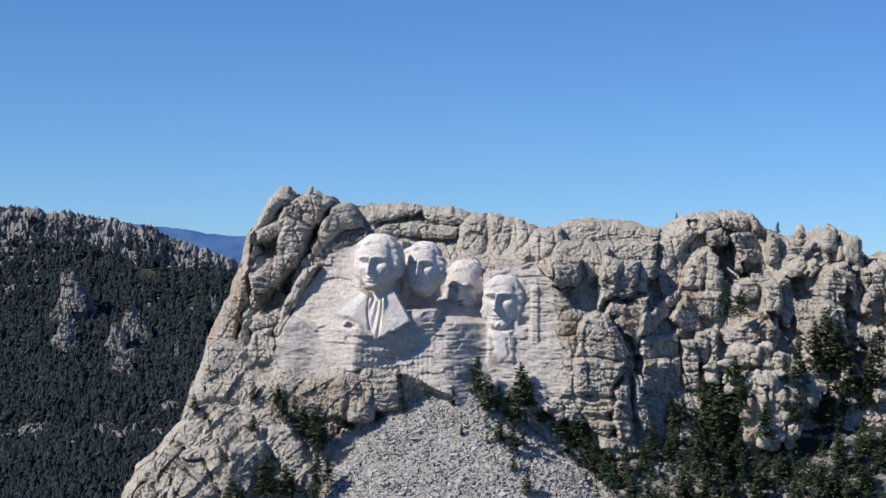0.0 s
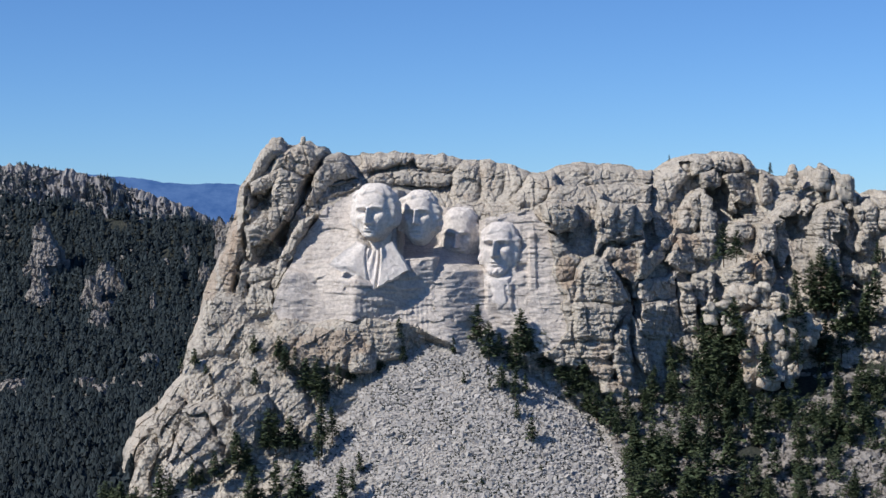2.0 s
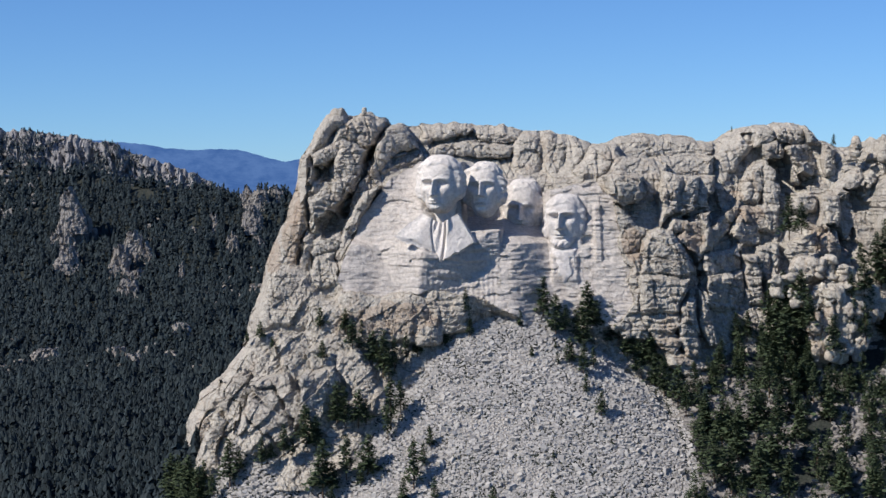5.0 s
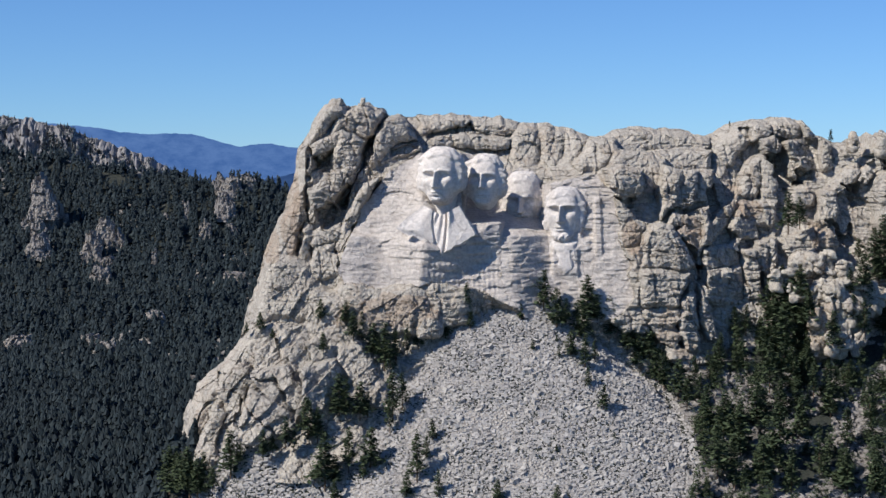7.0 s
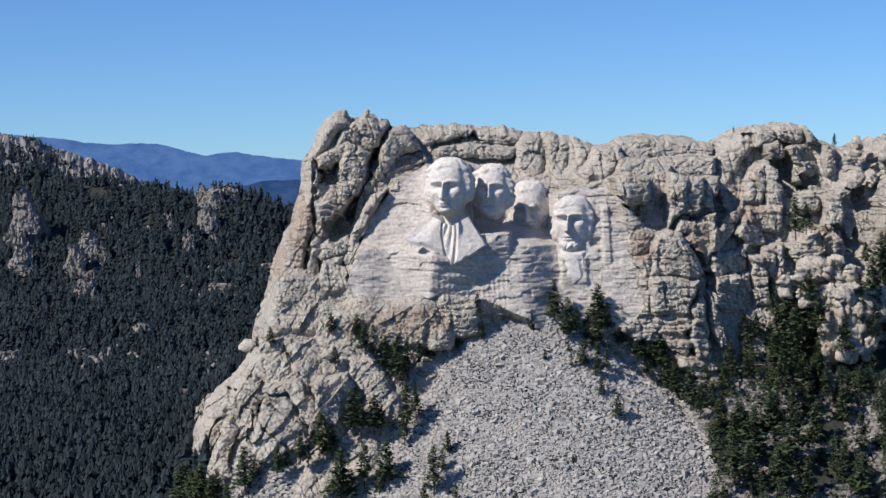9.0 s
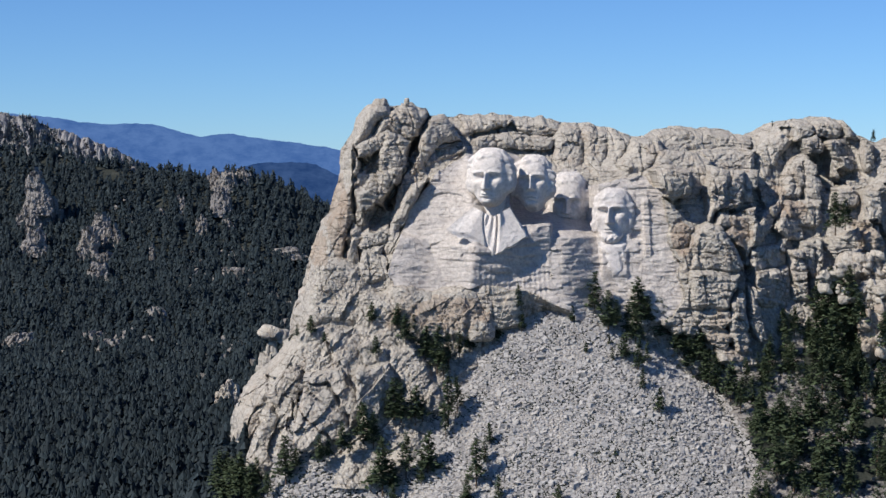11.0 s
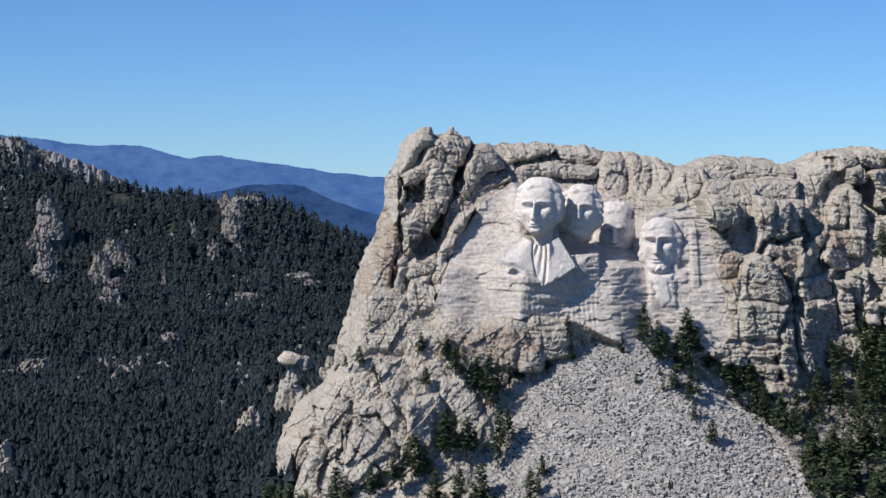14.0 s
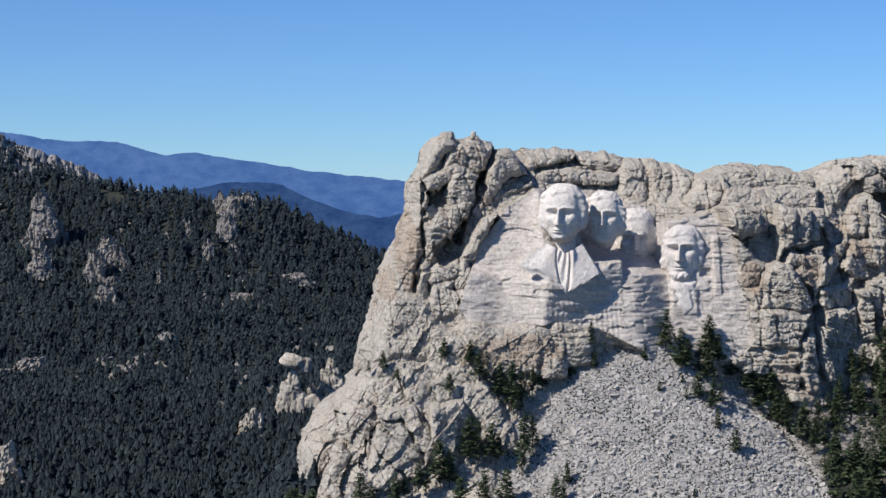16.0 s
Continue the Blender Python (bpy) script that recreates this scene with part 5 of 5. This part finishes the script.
def pine(x, y, z, tall, label="dark green ponderosa pine growing among granite rocks", wide=0.84):
    tree_turn[0] += 1
    i = tree_turn[0]
    trunk, crown = PINES[(i * 7 + i // 3) % 5]
    ob = thing("pine_tree", label, "tree", "pines on the mountain")
    part_of("trunk", trunk, ob)
    part_of("crown", crown, ob)
    s = tall / 10
    ob.matrix_basis = Matrix.LocRotScale(Vector(view_fitted((x, y, z))), Euler((0, 0, i * 2.1)), (s * wide, s * wide, s))


# Pines on the left slope
for spot in ((-39.7, -23.4, -46.0, 6.8), (-38.1, -34.5, -55.4, 6.5), (-31.4, -24.4, -47.7, 8.1), (-28.8, -31.0, -51.7, 9.4), (-26.3, -24.1, -51.9, 8.8), (-22.5, -29.3, -57.7, 11.3), (-18.8, -32.2, -60.7, 14.8), (-15.2, -31.1, -59.0, 10.9), (-16.9, -34.4, -62.6, 11.2), (-11.6, -27.1, -56.6, 8.8), (-8.1, -23.0, -55.2, 8.1), (-5.2, -19.5, -53.6, 5.2), (0.8, -17.6, -52.9, 8.2), (-59.2, -24.9, -49.5, 6.2), (-63.6, -24.2, -50.5, 4.0), (-54.6, -30.9, -51.7, 3.6), (-41.5, -56.0, -79.1, 12.1), (-38.5, -56.0, -81.2, 10.8), (-32.3, -48.9, -75.2, 14.7), (-30.1, -50.7, -74.6, 12.6), (-25.8, -49.2, -74.8, 11.9), (-23.5, -48.3, -74.2, 8.1),):
    pine(*spot, "dark green ponderosa pine on the stony spur", wide=0.85)
for spot in ((-15.6, -50.2, -75.0, 16.1), (-12.7, -44.7, -71.8, 11.0), (-16.4, -52.9, -78.1, 9.4), (-47.9, -61.6, -81.8, 9.3), (-45.5, -59.3, -83.2, 6.6), (-54.8, -61.2, -85.3, 9.0), (-52.1, -59.5, -83.8, 5.6), (-65.0, -58.7, -91.3, 14.5), (-62.0, -58.7, -87.4, 6.6), (-70.7, -57.1, -95.7, 7.3), (-35.5, -68.4, -93.1, 16.5), (-32.6, -67.3, -91.2, 8.2), (-28.5, -65.6, -88.4, 13.6), (-22.0, -65.4, -88.4, 13.7), (-24.1, -67.5, -91.2, 8.2), (-7.7, -73.8, -90.5, 15.8), (-3.2, -60.0, -80.6, 7.6), (-4.9, -66.3, -85.4, 8.2), (-10.7, -78.8, -94.9, 8.7), (-1.5, -80.3, -94.3, 8.7), (-32.5, -73.8, -97.6, 8.1), (16.0, -82.3, -95.2, 7.0),):
    pine(*spot, "dark green ponderosa pine on the stony spur", wide=0.85)
for spot in ((33.4, -84.6, -96.2, 7.0), (-87.5, -33.3, -100.5, 14.8), (-83.2, -40.7, -101.0, 14.6), (-79.5, -44.9, -99.6, 13.8), (-76.2, -50.4, -99.6, 12.6), (-74.8, -47.3, -94.5, 9.2), (-80.4, -44.7, -95.0, 11.0), (-85.8, -32.0, -97.1, 11.2),):
    pine(*spot, "dark green ponderosa pine on the stony spur", wide=0.85)
# Pines along the top of the talus
for spot in ((7.8, -17.9, -43.2, 9.6), (8.9, -17.6, -49.9, 8.2), (19.5, -9.9, -44.1, 12.7), (25.6, -15.4, -46.7, 5.6), (29.4, 1.4, -33.5, 9.2), (33.4, -8.9, -43.8, 13.5), (37.3, -16.2, -49.3, 13.3), (41.0, -7.7, -48.1, 8.3), (48.3, -5.4, -48.2, 15.5), (46.4, -15.5, -53.4, 11.5), (51.4, -6.9, -48.1, 8.7), (56.2, -2.0, -54.6, 15.5), (44.0, -13.5, -51.7, 10.8), (41.2, -26.8, -57.9, 9.1), (45.5, -30.9, -61.1, 10.9), (49.1, -24.2, -59.6, 7.7), (36.9, -22.9, -53.5, 3.3), (37.4, -29.4, -58.0, 4.4), (29.0, -27.0, -55.7, 4.0), (45.8, -38.8, -66.4, 7.2), (50.1, -47.0, -72.4, 8.3), (52.6, -57.7, -80.6, 2.8),):
    pine(*spot, "dark green pine at the edge of the talus", wide=0.85)
for spot in ((34.3, -66.2, -82.8, 2.8), (61.7, -4.3, -58.2, 11.7), (65.3, -5.8, -63.7, 11.7), (69.2, -5.0, -61.5, 13.6), (70.5, -10.3, -67.8, 11.6), (72.8, -14.5, -70.3, 13.4), (76.5, -22.4, -71.2, 12.5), (78.2, -31.4, -73.8, 11.2), (76.8, -4.8, -65.3, 9.8), (82.7, -16.9, -69.6, 11.5), (83.4, -25.3, -74.2, 11.3),):
    pine(*spot, "dark green pine at the edge of the talus", wide=0.85)
# Pines below the right buttresses
for spot in ((99.6, 8.4, -55.1, 11.2), (93.3, -1.5, -61.8, 9.9), (103.3, 7.4, -53.1, 10.0), (111.5, 8.5, -47.4, 13.1), (114.6, 6.5, -49.1, 16.5), (118.2, 7.0, -47.2, 15.0), (120.8, 3.8, -49.9, 13.8), (111.7, 4.5, -58.6, 16.5), (114.0, -5.6, -59.5, 17.3), (119.4, 0.9, -60.5, 16.4), (123.2, 3.0, -56.5, 13.8), (105.5, -26.4, -68.5, 15.7), (109.9, -22.5, -70.8, 16.9), (113.8, -23.5, -71.8, 17.2), (118.5, -21.3, -69.1, 13.2), (106.7, -6.5, -61.3, 11.7), (119.0, -30.1, -69.9, 11.2), (107.6, -33.2, -76.8, 13.0), (108.1, 7.1, -55.0, 8.1), (119.5, 18.3, -18.7, 14.1), (125.9, 31.2, -17.5, 10.4), (141.0, -2.2, -37.4, 12.1),):
    pine(*spot, "tall dark green pine below the granite buttresses", wide=0.85)
for spot in ((151.9, 21.7, -36.5, 11.4), (145.2, 23.6, -27.9, 7.1), (136.7, -2.3, -38.9, 9.1), (147.6, 11.6, -48.5, 12.0), (142.5, 59.3, 13.0, 5.0), (105.6, 61.3, 18.8, 2.5), (160.5, 21.1, -40.4, 14.1), (167.6, 17.8, -44.1, 13.3), (152.8, 8.8, -55.1, 17.7), (83.5, -37.6, -79.8, 14.7), (87.7, -46.0, -82.2, 16.2), (91.6, -54.3, -84.5, 16.0), (82.2, -71.0, -88.9, 15.5), (99.4, -38.9, -79.6, 14.6), (102.8, -59.8, -83.7, 15.8), (112.3, -46.3, -82.2, 14.5), (123.6, -34.4, -76.6, 13.0), (87.4, -70.5, -94.0, 15.6), (95.9, -70.4, -92.4, 15.6), (104.0, -72.5, -95.4, 15.5), (114.0, -64.3, -89.9, 15.7), (125.0, -52.9, -84.7, 14.3),):
    pine(*spot, "tall dark green pine below the granite buttresses", wide=0.85)
for spot in ((134.3, -42.8, -79.1, 14.5), (120.1, -75.8, -94.8, 15.4), (129.7, -70.6, -92.3, 15.5), (127.4, -24.8, -70.5, 9.5), (150.7, 23.4, -31.9, 14.2), (154.9, 27.2, -29.1, 16.3), (157.7, 20.2, -32.7, 15.3), (156.3, 23.2, -36.8, 14.2), (161.6, 17.6, -44.2, 16.0), (169.2, 16.7, -41.1, 16.0), (143.5, 2.0, -42.6, 11.8), (171.7, 18.0, -32.3, 12.1), (166.6, 14.6, -49.8, 16.0), (158.5, 10.8, -51.6, 13.9), (150.8, 10.4, -54.6, 13.9), (140.0, -9.5, -53.2, 13.5), (176.7, 36.0, -20.0, 8.4), (136.2, -8.9, -47.7, 9.8), (127.7, -17.4, -56.5, 13.3), (120.4, 0.3, -41.0, 11.8), (119.4, 6.9, -47.2, 13.1), (121.1, -10.4, -49.7, 12.7),):
    pine(*spot, "tall dark green pine below the granite buttresses", wide=0.85)
for spot in ((115.6, 8.1, -39.6, 10.0),):
    pine(*spot, "tall dark green pine below the granite buttresses", wide=0.85)


# The pine wood on the slope beside the talus.
made = 0
while made < 105:
    x, y = rng.uniform(60, 235), rng.uniform(-112, 4)
    if on_talus(np.array([x]), np.array([y]))[0] or x < 78 - 0.1 * y - 8 and y > -14:
        continue
    if vnoise(np.array([[x / 14, y / 14, 0.3]]), 61)[0] < -0.28:
        continue
    pine(x, y, float(ground_z(x, y)), rng.uniform(6.5, 12.5), "dark green ponderosa pine in the wood beside the talus")
    made += 1


# The rest of that wood, too thick to tell trees apart.
def right_wood(x, y, g):
    return (~on_talus(x, y)) & (vnoise(np.stack([x / 14, y / 14, 0 * x + 0.3], -1), 61) > -0.55) & ((x > 84) | (y < -14))


# Denser along the foot of the buttresses.
made = 0
while made < 42:
    x, y = rng.uniform(84, 230), rng.uniform(-40, 3)
    if not on_talus(np.array([x]), np.array([y]))[0]:
        pine(x, y, float(ground_z(x, y)), rng.uniform(6, 13), "dark green ponderosa pine at the foot of the buttresses")
        made += 1

# ---- the wooded hills behind ----
def wood(name, label, count, xa, xb, ya, yb, lo, hi, keep, clumps, mat, seed):
    """A wood of many pines as one object: each tree a ragged pile of needle clumps."""
    g = np.random.default_rng(seed)
    x, y = g.uniform(xa, xb, count), g.uniform(ya, yb, count)
    ok = keep(x, y, g)
    x, y = x[ok], y[ok]
    n = len(x)
    tall = g.uniform(lo, hi, n)
    z = ground_z(x, y)
    vs, qs = [], []
    spread_by = 0.38
    for c in range(clumps):
        f = (c + 0.2) / clumps
        half = tall * (0.055 + 0.125 * (1 - f) ** 0.6) * g.uniform(0.5, 1.25, n)
        a = g.uniform(0, 6.28, n)
        low, high = z + tall * (0.08 + 0.74 * f), z + tall * (0.30 + 0.70 * f)
        ox, oy = x + spread_by * half * g.normal(0, 1, n), y + spread_by * half * g.normal(0, 1, n)
        ring = [np.stack([ox + half * g.uniform(0.75, 1.25, n) * np.cos(a + k * 1.2566), oy + half * g.uniform(0.75, 1.25, n) * np.sin(a + k * 1.2566), low + 0.05 * tall * g.normal(0, 1, n)], -1) for k in range(5)]
        tip = np.stack([ox + 0.2 * half * g.normal(0, 1, n), oy, high], -1)
        v = np.stack(ring + [tip], 1)
        base = 6 * np.arange(n)[:, None, None] + 6 * n * c
        vs.append(v.reshape(-1, 3))
        qs.append((np.array([(k, (k + 1) % 5, 5) for k in range(5)])[None] + base).reshape(-1, 3))
    ob = new(name, mesh_of(name, np.concatenate(vs), np.concatenate(qs), mat, False))
    return tagged(ob, label, "forest", kind="stuff")


# Crags, with trees cleared towards the camera so they show: x, y, half width.
CRAGS = [(-405, 1249, 10), (-402, 1275, 15), (-414, 1248, 12), (-394, 1179, 9), (-344, 1187, 9), (-339, 1225, 9), (-326, 1226, 9), (-330, 1173, 11), (-281, 1174, 3), (-245, 1408, 7), (-232, 1396, 10), (-232, 1339, 9), (-274, 1351, 4), (-243, 1274, 5), (-341, 853, 10), (-283, 868, 9), (-321, 1113, 9), (-198, 1147, 15), (-123, 609, 13), (-141, 520, 12)]


def clear_of_crags(x, y):
    ok = np.ones(x.shape, bool)
    for cx, cy, r in CRAGS:
        ok &= ~((np.abs(x - cx) < 0.8 * r) & (y > cy - 26) & (y < cy + 12))
    return ok


g = np.random.default_rng(9)
sx, sy = g.uniform(66, 240, 560), g.uniform(-112, 2, 560)
ok = right_wood(sx, sy, g)
stand = []
for i, (x, y, z) in enumerate(zip(sx[ok], sy[ok], ground_z(sx[ok], sy[ok]))):
    cv, cq = CROWNS[i % 5]
    a, tall = g.uniform(0, 6.28), g.uniform(0.5, 1.15)
    p = cv * (tall * 0.85, tall * 0.85, tall)
    stand.append((np.stack([p[:, 0] * math.cos(a) - p[:, 1] * math.sin(a) + x, p[:, 0] * math.sin(a) + p[:, 1] * math.cos(a) + y, p[:, 2] + z - 0.5], -1), cq))
tagged(new("slope_forest", mesh_of("slope_forest", *joined(stand), PINE, False)), "pine wood on the slope beside the talus", "forest", kind="stuff")


def clearings(x, y, g):
    q = np.stack([x / 60, y / 90, 0 * x], -1)
    return (fbm(q, 3, 71) > -1.1) & clear_of_crags(x, y) 


# Leaves out the trees beyond the left edge of the camera's view.
def hillside_in_view(x, y, g):
    return clearings(x, y, g) & (x > -230 - 0.24 * y)


wood("forest", "dense dark pine forest on the hill behind the mountain", 12500, -580, -20, 620, 1460, 9, 20, hillside_in_view, 8, HAZE_BLUE_PINE, 5)
wood("valley_forest", "dense dark pine forest in the valley beside the mountain", 5600, -380, -20, 160, 620, 11, 20, hillside_in_view, 10, HAZE_BLUE_PINE, 15)

# Weathered rocks showing between the trees of the hill.
hx, hy = rng.uniform(-700, 60, 5000), rng.uniform(620, 1440, 5000)
ok = fbm(np.stack([hx / 55, hy / 120, 0 * hx], -1), 3, 73) > 0.30
v, q = rubble(int(ok.sum()), 1.6, 6.5, hx[ok], hy[ok], -0.3)
tagged(new("hill_rocks", mesh_of("hill_rocks", v, q, GREY, False)), "grey weathered rocks between the trees of the hill", "rocks", kind="stuff")
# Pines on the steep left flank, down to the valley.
wood("flank_forest", "dark pine forest on the steep flank beside the spur", 1700, -260, -80, -125, 160, 8, 14, lambda x, y, g: ground_z(x, y) < -70, 17, HAZE_BLUE_PINE, 8)

def crag_mesh(x, y, z, w, h, mat, seed, slant=0.0):
    """A standing crag: a ribbed rock face with a ragged top, narrowing upwards."""
    nu, nv = int(np.clip(w / 0.7, 16, 56)), int(np.clip(h / 0.9, 14, 50))
    u, v = np.meshgrid(np.linspace(-1, 1, nu), np.linspace(0, 1, nv), indexing="ij")
    q = np.stack([u * w / 9 + seed, 0 * u, v * h / 13], -1)
    column = np.stack([u * w / 5 + 3.7 * seed, 0 * u, 0 * u], -1)
    ledge = np.sin(12.9 * np.floor(u * w / 7 + 0.4 * np.sin(5 * v + seed) + seed) + seed)
    top = h * (0.93 - 0.24 * np.abs(u) ** 2.2 + 0.10 * ledge + 0.10 * fbm(column, 2, 601))
    cz = z - h / 2 - 4 + v * (top + 4)
    half = 0.5 * w * (1 - 0.30 * v**1.5) * (1 + 0.18 * fbm(q + 5, 2, 603))
    cx = x + u * half + slant * v * h + 0.25 * w * (v - 0.5) * math.sin(seed)
    step, gap = facets(cx + 0.25 * cz + seed, cz, max(3.0, w / 5), max(4.0, h / 5), 605, 1.2)
    small, _ = facets(cx - 0.3 * cz, cz + 9 * seed, 1.8, 2.6, 607, 1.4)
    cy = y - 0.45 * w * np.sqrt(1 - 0.97 * u**2) * (1 - 0.35 * v) + min(2.0, 0.06 * w) * 1.3 * step + min(0.8, 0.03 * h) * small + 0.05 * w * fbm(q * 2, 3, 609) + min(1.4, 0.04 * h) * np.exp(-((gap / 0.09) ** 2))
    front = np.stack([cx, cy, cz], -1)
    back = front[:, ::-1].copy()
    back[..., 1] = 2 * y - 0.6 * back[..., 1] - 0.4 * y + 0.5
    p = np.concatenate([front, back], 1)
    return mesh_of("rock_face", p.reshape(-1, 3), grid_quads(*p.shape[:2])[:, ::-1], mat, False)


def outcrop(label, *blocks, mat=GREY, slant=0.0):
    ob = thing("rock_outcrop", label, "rock", "outcrops on the hills")
    for x, y, z, w, h in blocks:
        part_of("rock_face", crag_mesh(x, y, z, 1.3 * w, 0.95 * h, mat, 0.1 * (abs(x) % 97) + 0.7 * (abs(z) % 13), slant), ob)


# Granite outcrops among the trees of the hills behind.
outcrop("grey granite outcrop among pines on the hill", (-405, 1249, -18, 21.4, 42.7), (-402, 1275, -47, 33.2, 57.8), (-414, 1248, -49, 25.6, 35.6), (-394, 1179, -64, 20.6, 27.4))
outcrop("grey granite outcrop among pines on the hill", (-344, 1187, -69, 20.7, 48.2), (-339, 1225, -51, 19.7, 35.2), (-326, 1226, -65, 19.7, 39.4), (-330, 1173, -85, 24.6, 24.6))
outcrop("grey granite outcrop among pines on the hill", (-281, 1174, -87, 6.2, 35.6))
outcrop("grey granite outcrop among pines on the hill", (-245, 1408, -14, 15.5, 35.6), (-232, 1396, -8, 21.5, 26.1), (-232, 1339, -30, 20.9, 26.9), (-217, 1425, -6, 18.7, 20.3))
outcrop("grey granite outcrop among pines on the hill", (-274, 1351, -39, 9.0, 42.1), (-281, 1361, -34, 7.6, 22.7))
outcrop("grey granite outcrop among pines on the hill", (-292, 1328, -45, 7.4, 22.3), (-219, 1297, -55, 11.7, 20.5), (-243, 1274, -60, 11.6, 33.2))
outcrop("grey granite outcrop among pines on the hill", (-341, 853, -129, 22.6, 10.2), (-333, 856, -132, 14.7, 7.9))
outcrop("grey granite outcrop among pines on the hill", (-283, 868, -132, 20.5, 11.4), (-263, 819, -131, 14.3, 8.8))
outcrop("grey granite outcrop among pines on the hill", (-246, 951, -118, 18.1, 9.6), (-321, 1113, -93, 19.9, 26.5))
outcrop("grey granite outcrop among pines on the hill", (-198, 1147, -96, 33.7, 14.8), (-152, 1230, -78, 28.2, 8.5))
tower = thing("rock_outcrop", "pale layered granite tower rising out of the pines", "rock", "outcrops on the hills")
for x, y, z, w, d, h, lean in ((-121, 609, -117, 9, 10, 14, 4), (-123, 609, -126, 15, 14, 18, -6), (-128, 607, -139, 13, 12, 30, 8), (-118, 609, -141, 19, 16, 30, -5), (-108, 611, -139, 17, 16, 24, -14), (-124, 608, -164, 22, 18, 44, 3), (-110, 610, -164, 26, 20, 44, -8), (-118, 610, -192, 42, 26, 56, 0)):
    part_of("rock_block", rock_mesh("rock_block", x, y, z, w, d, h, lean, 4.2, GRANITE, 0.9, 2.0, 0.0, 0.18), tower)
boulder = thing("rock_outcrop", "long rounded granite boulder balanced on a tower", "rock", "outcrops on the hills")
part_of("boulder", rock_mesh("boulder", -121, 606, -104.5, 19, 16, 10, 14, 2.6, GRANITE, 0.8, 0.8), boulder)
part_of("boulder", rock_mesh("boulder", -113, 607, -107.5, 9, 10, 10, 4, 2.6, GRANITE, 0.8, 0.8), boulder)
outcrop("pale granite tower beside the boulder", (-95, 640, -120, 15.3, 19.2), (-101, 640, -135, 30.6, 38.3), (-98, 640, -113, 6.1, 15.3), mat=GRANITE)
outcrop("pale granite pinnacle rising from the pines", (-140, 520, -134, 9.0, 17.3), (-143, 520, -146, 14.5, 34.6), (-147, 520, -158, 18.0, 38.1), (-148, 520, -174, 20.8, 41.6), mat=GRANITE)
outcrop("low grey granite rocks in the valley forest", (-252, 330, -129, 10.4, 17.3), (-246, 330, -147, 25.9, 19.0), (-232, 330, -150, 23.0, 12.7), (-253, 330, -142, 17.3, 17.3), mat=GRANITE)
# The bare rocky ridge further back: bulging domes split into upright ribs.
rx, rv = np.meshgrid(np.arange(-1150, -395, 2.2), np.linspace(0, 1, 60), indexing="ij")
crest = np.interp(rx, BACK_X, BACK_Z)
rq = np.stack([rx, 0 * rx, 0 * rx], -1)
swell = np.abs(np.sin(rx / 33 + 1.3 * vnoise(rq / 60, 131))) ** 0.6
crest = crest - 4 + 6 * swell + 3.0 * fbm(rq / 7, 4, 133)
rz = crest - 150 * (1 - rv)
rq = np.stack([rx, 0 * rx, rz], -1)
step, gap = facets(rx + 0.2 * rz + 3 * vnoise(rq / 25, 135), rz, 8, 30, 501, 0.6)
ry = 2235 - 34 * (1 - rv) - 4 * swell * rv**0.4 + 2.6 * step + 1.6 * fbm(rq / (5, 1, 9), 4, 137) + 2 * np.exp(-((gap / 0.10) ** 2)) + 10 * smooth_step(rv, 0.88, 1.0) ** 2
tagged(new("rocky_ridge", mesh_of("rocky_ridge", np.stack([rx, ry, rz], -1).reshape(-1, 3), grid_quads(*rx.shape)[:, ::-1], FAR_ROCK, False)), "bare grey granite ridge behind the wooded hill", "rock ridge", kind="structure")


def on_ridge(count, seed):
    g = np.random.default_rng(seed)
    i, j = g.integers(0, rx.shape[0], count), np.minimum((60 * g.uniform(0.30, 1.0, count) ** 0.6).astype(int), 59)
    ok = fbm(np.stack([rx[i, j] / 40, 0 * i, rz[i, j] / 28], -1), 3, 139) + 0.12 * (j > 56) > 0.07
    return rx[i, j][ok], ry[i, j][ok], rz[i, j][ok]


tx_, ty_, tz_ = on_ridge(3600, 19)
tall = np.random.default_rng(20).uniform(2.4, 5.8, len(tx_))
cones = []
for x, y, z, h in zip(tx_, ty_, tz_, tall):
    a = np.arange(5) * 1.2566 + x
    cones.append((np.concatenate([np.stack([x + 0.30 * h * np.cos(a), y - 2 + 0.30 * h * np.sin(a), np.full(5, z - 1.0)], -1), [(x + 0.1 * h * math.sin(7 * x), y - 2, z + h)]]), np.array([(k, (k + 1) % 5, 5) for k in range(5)])))
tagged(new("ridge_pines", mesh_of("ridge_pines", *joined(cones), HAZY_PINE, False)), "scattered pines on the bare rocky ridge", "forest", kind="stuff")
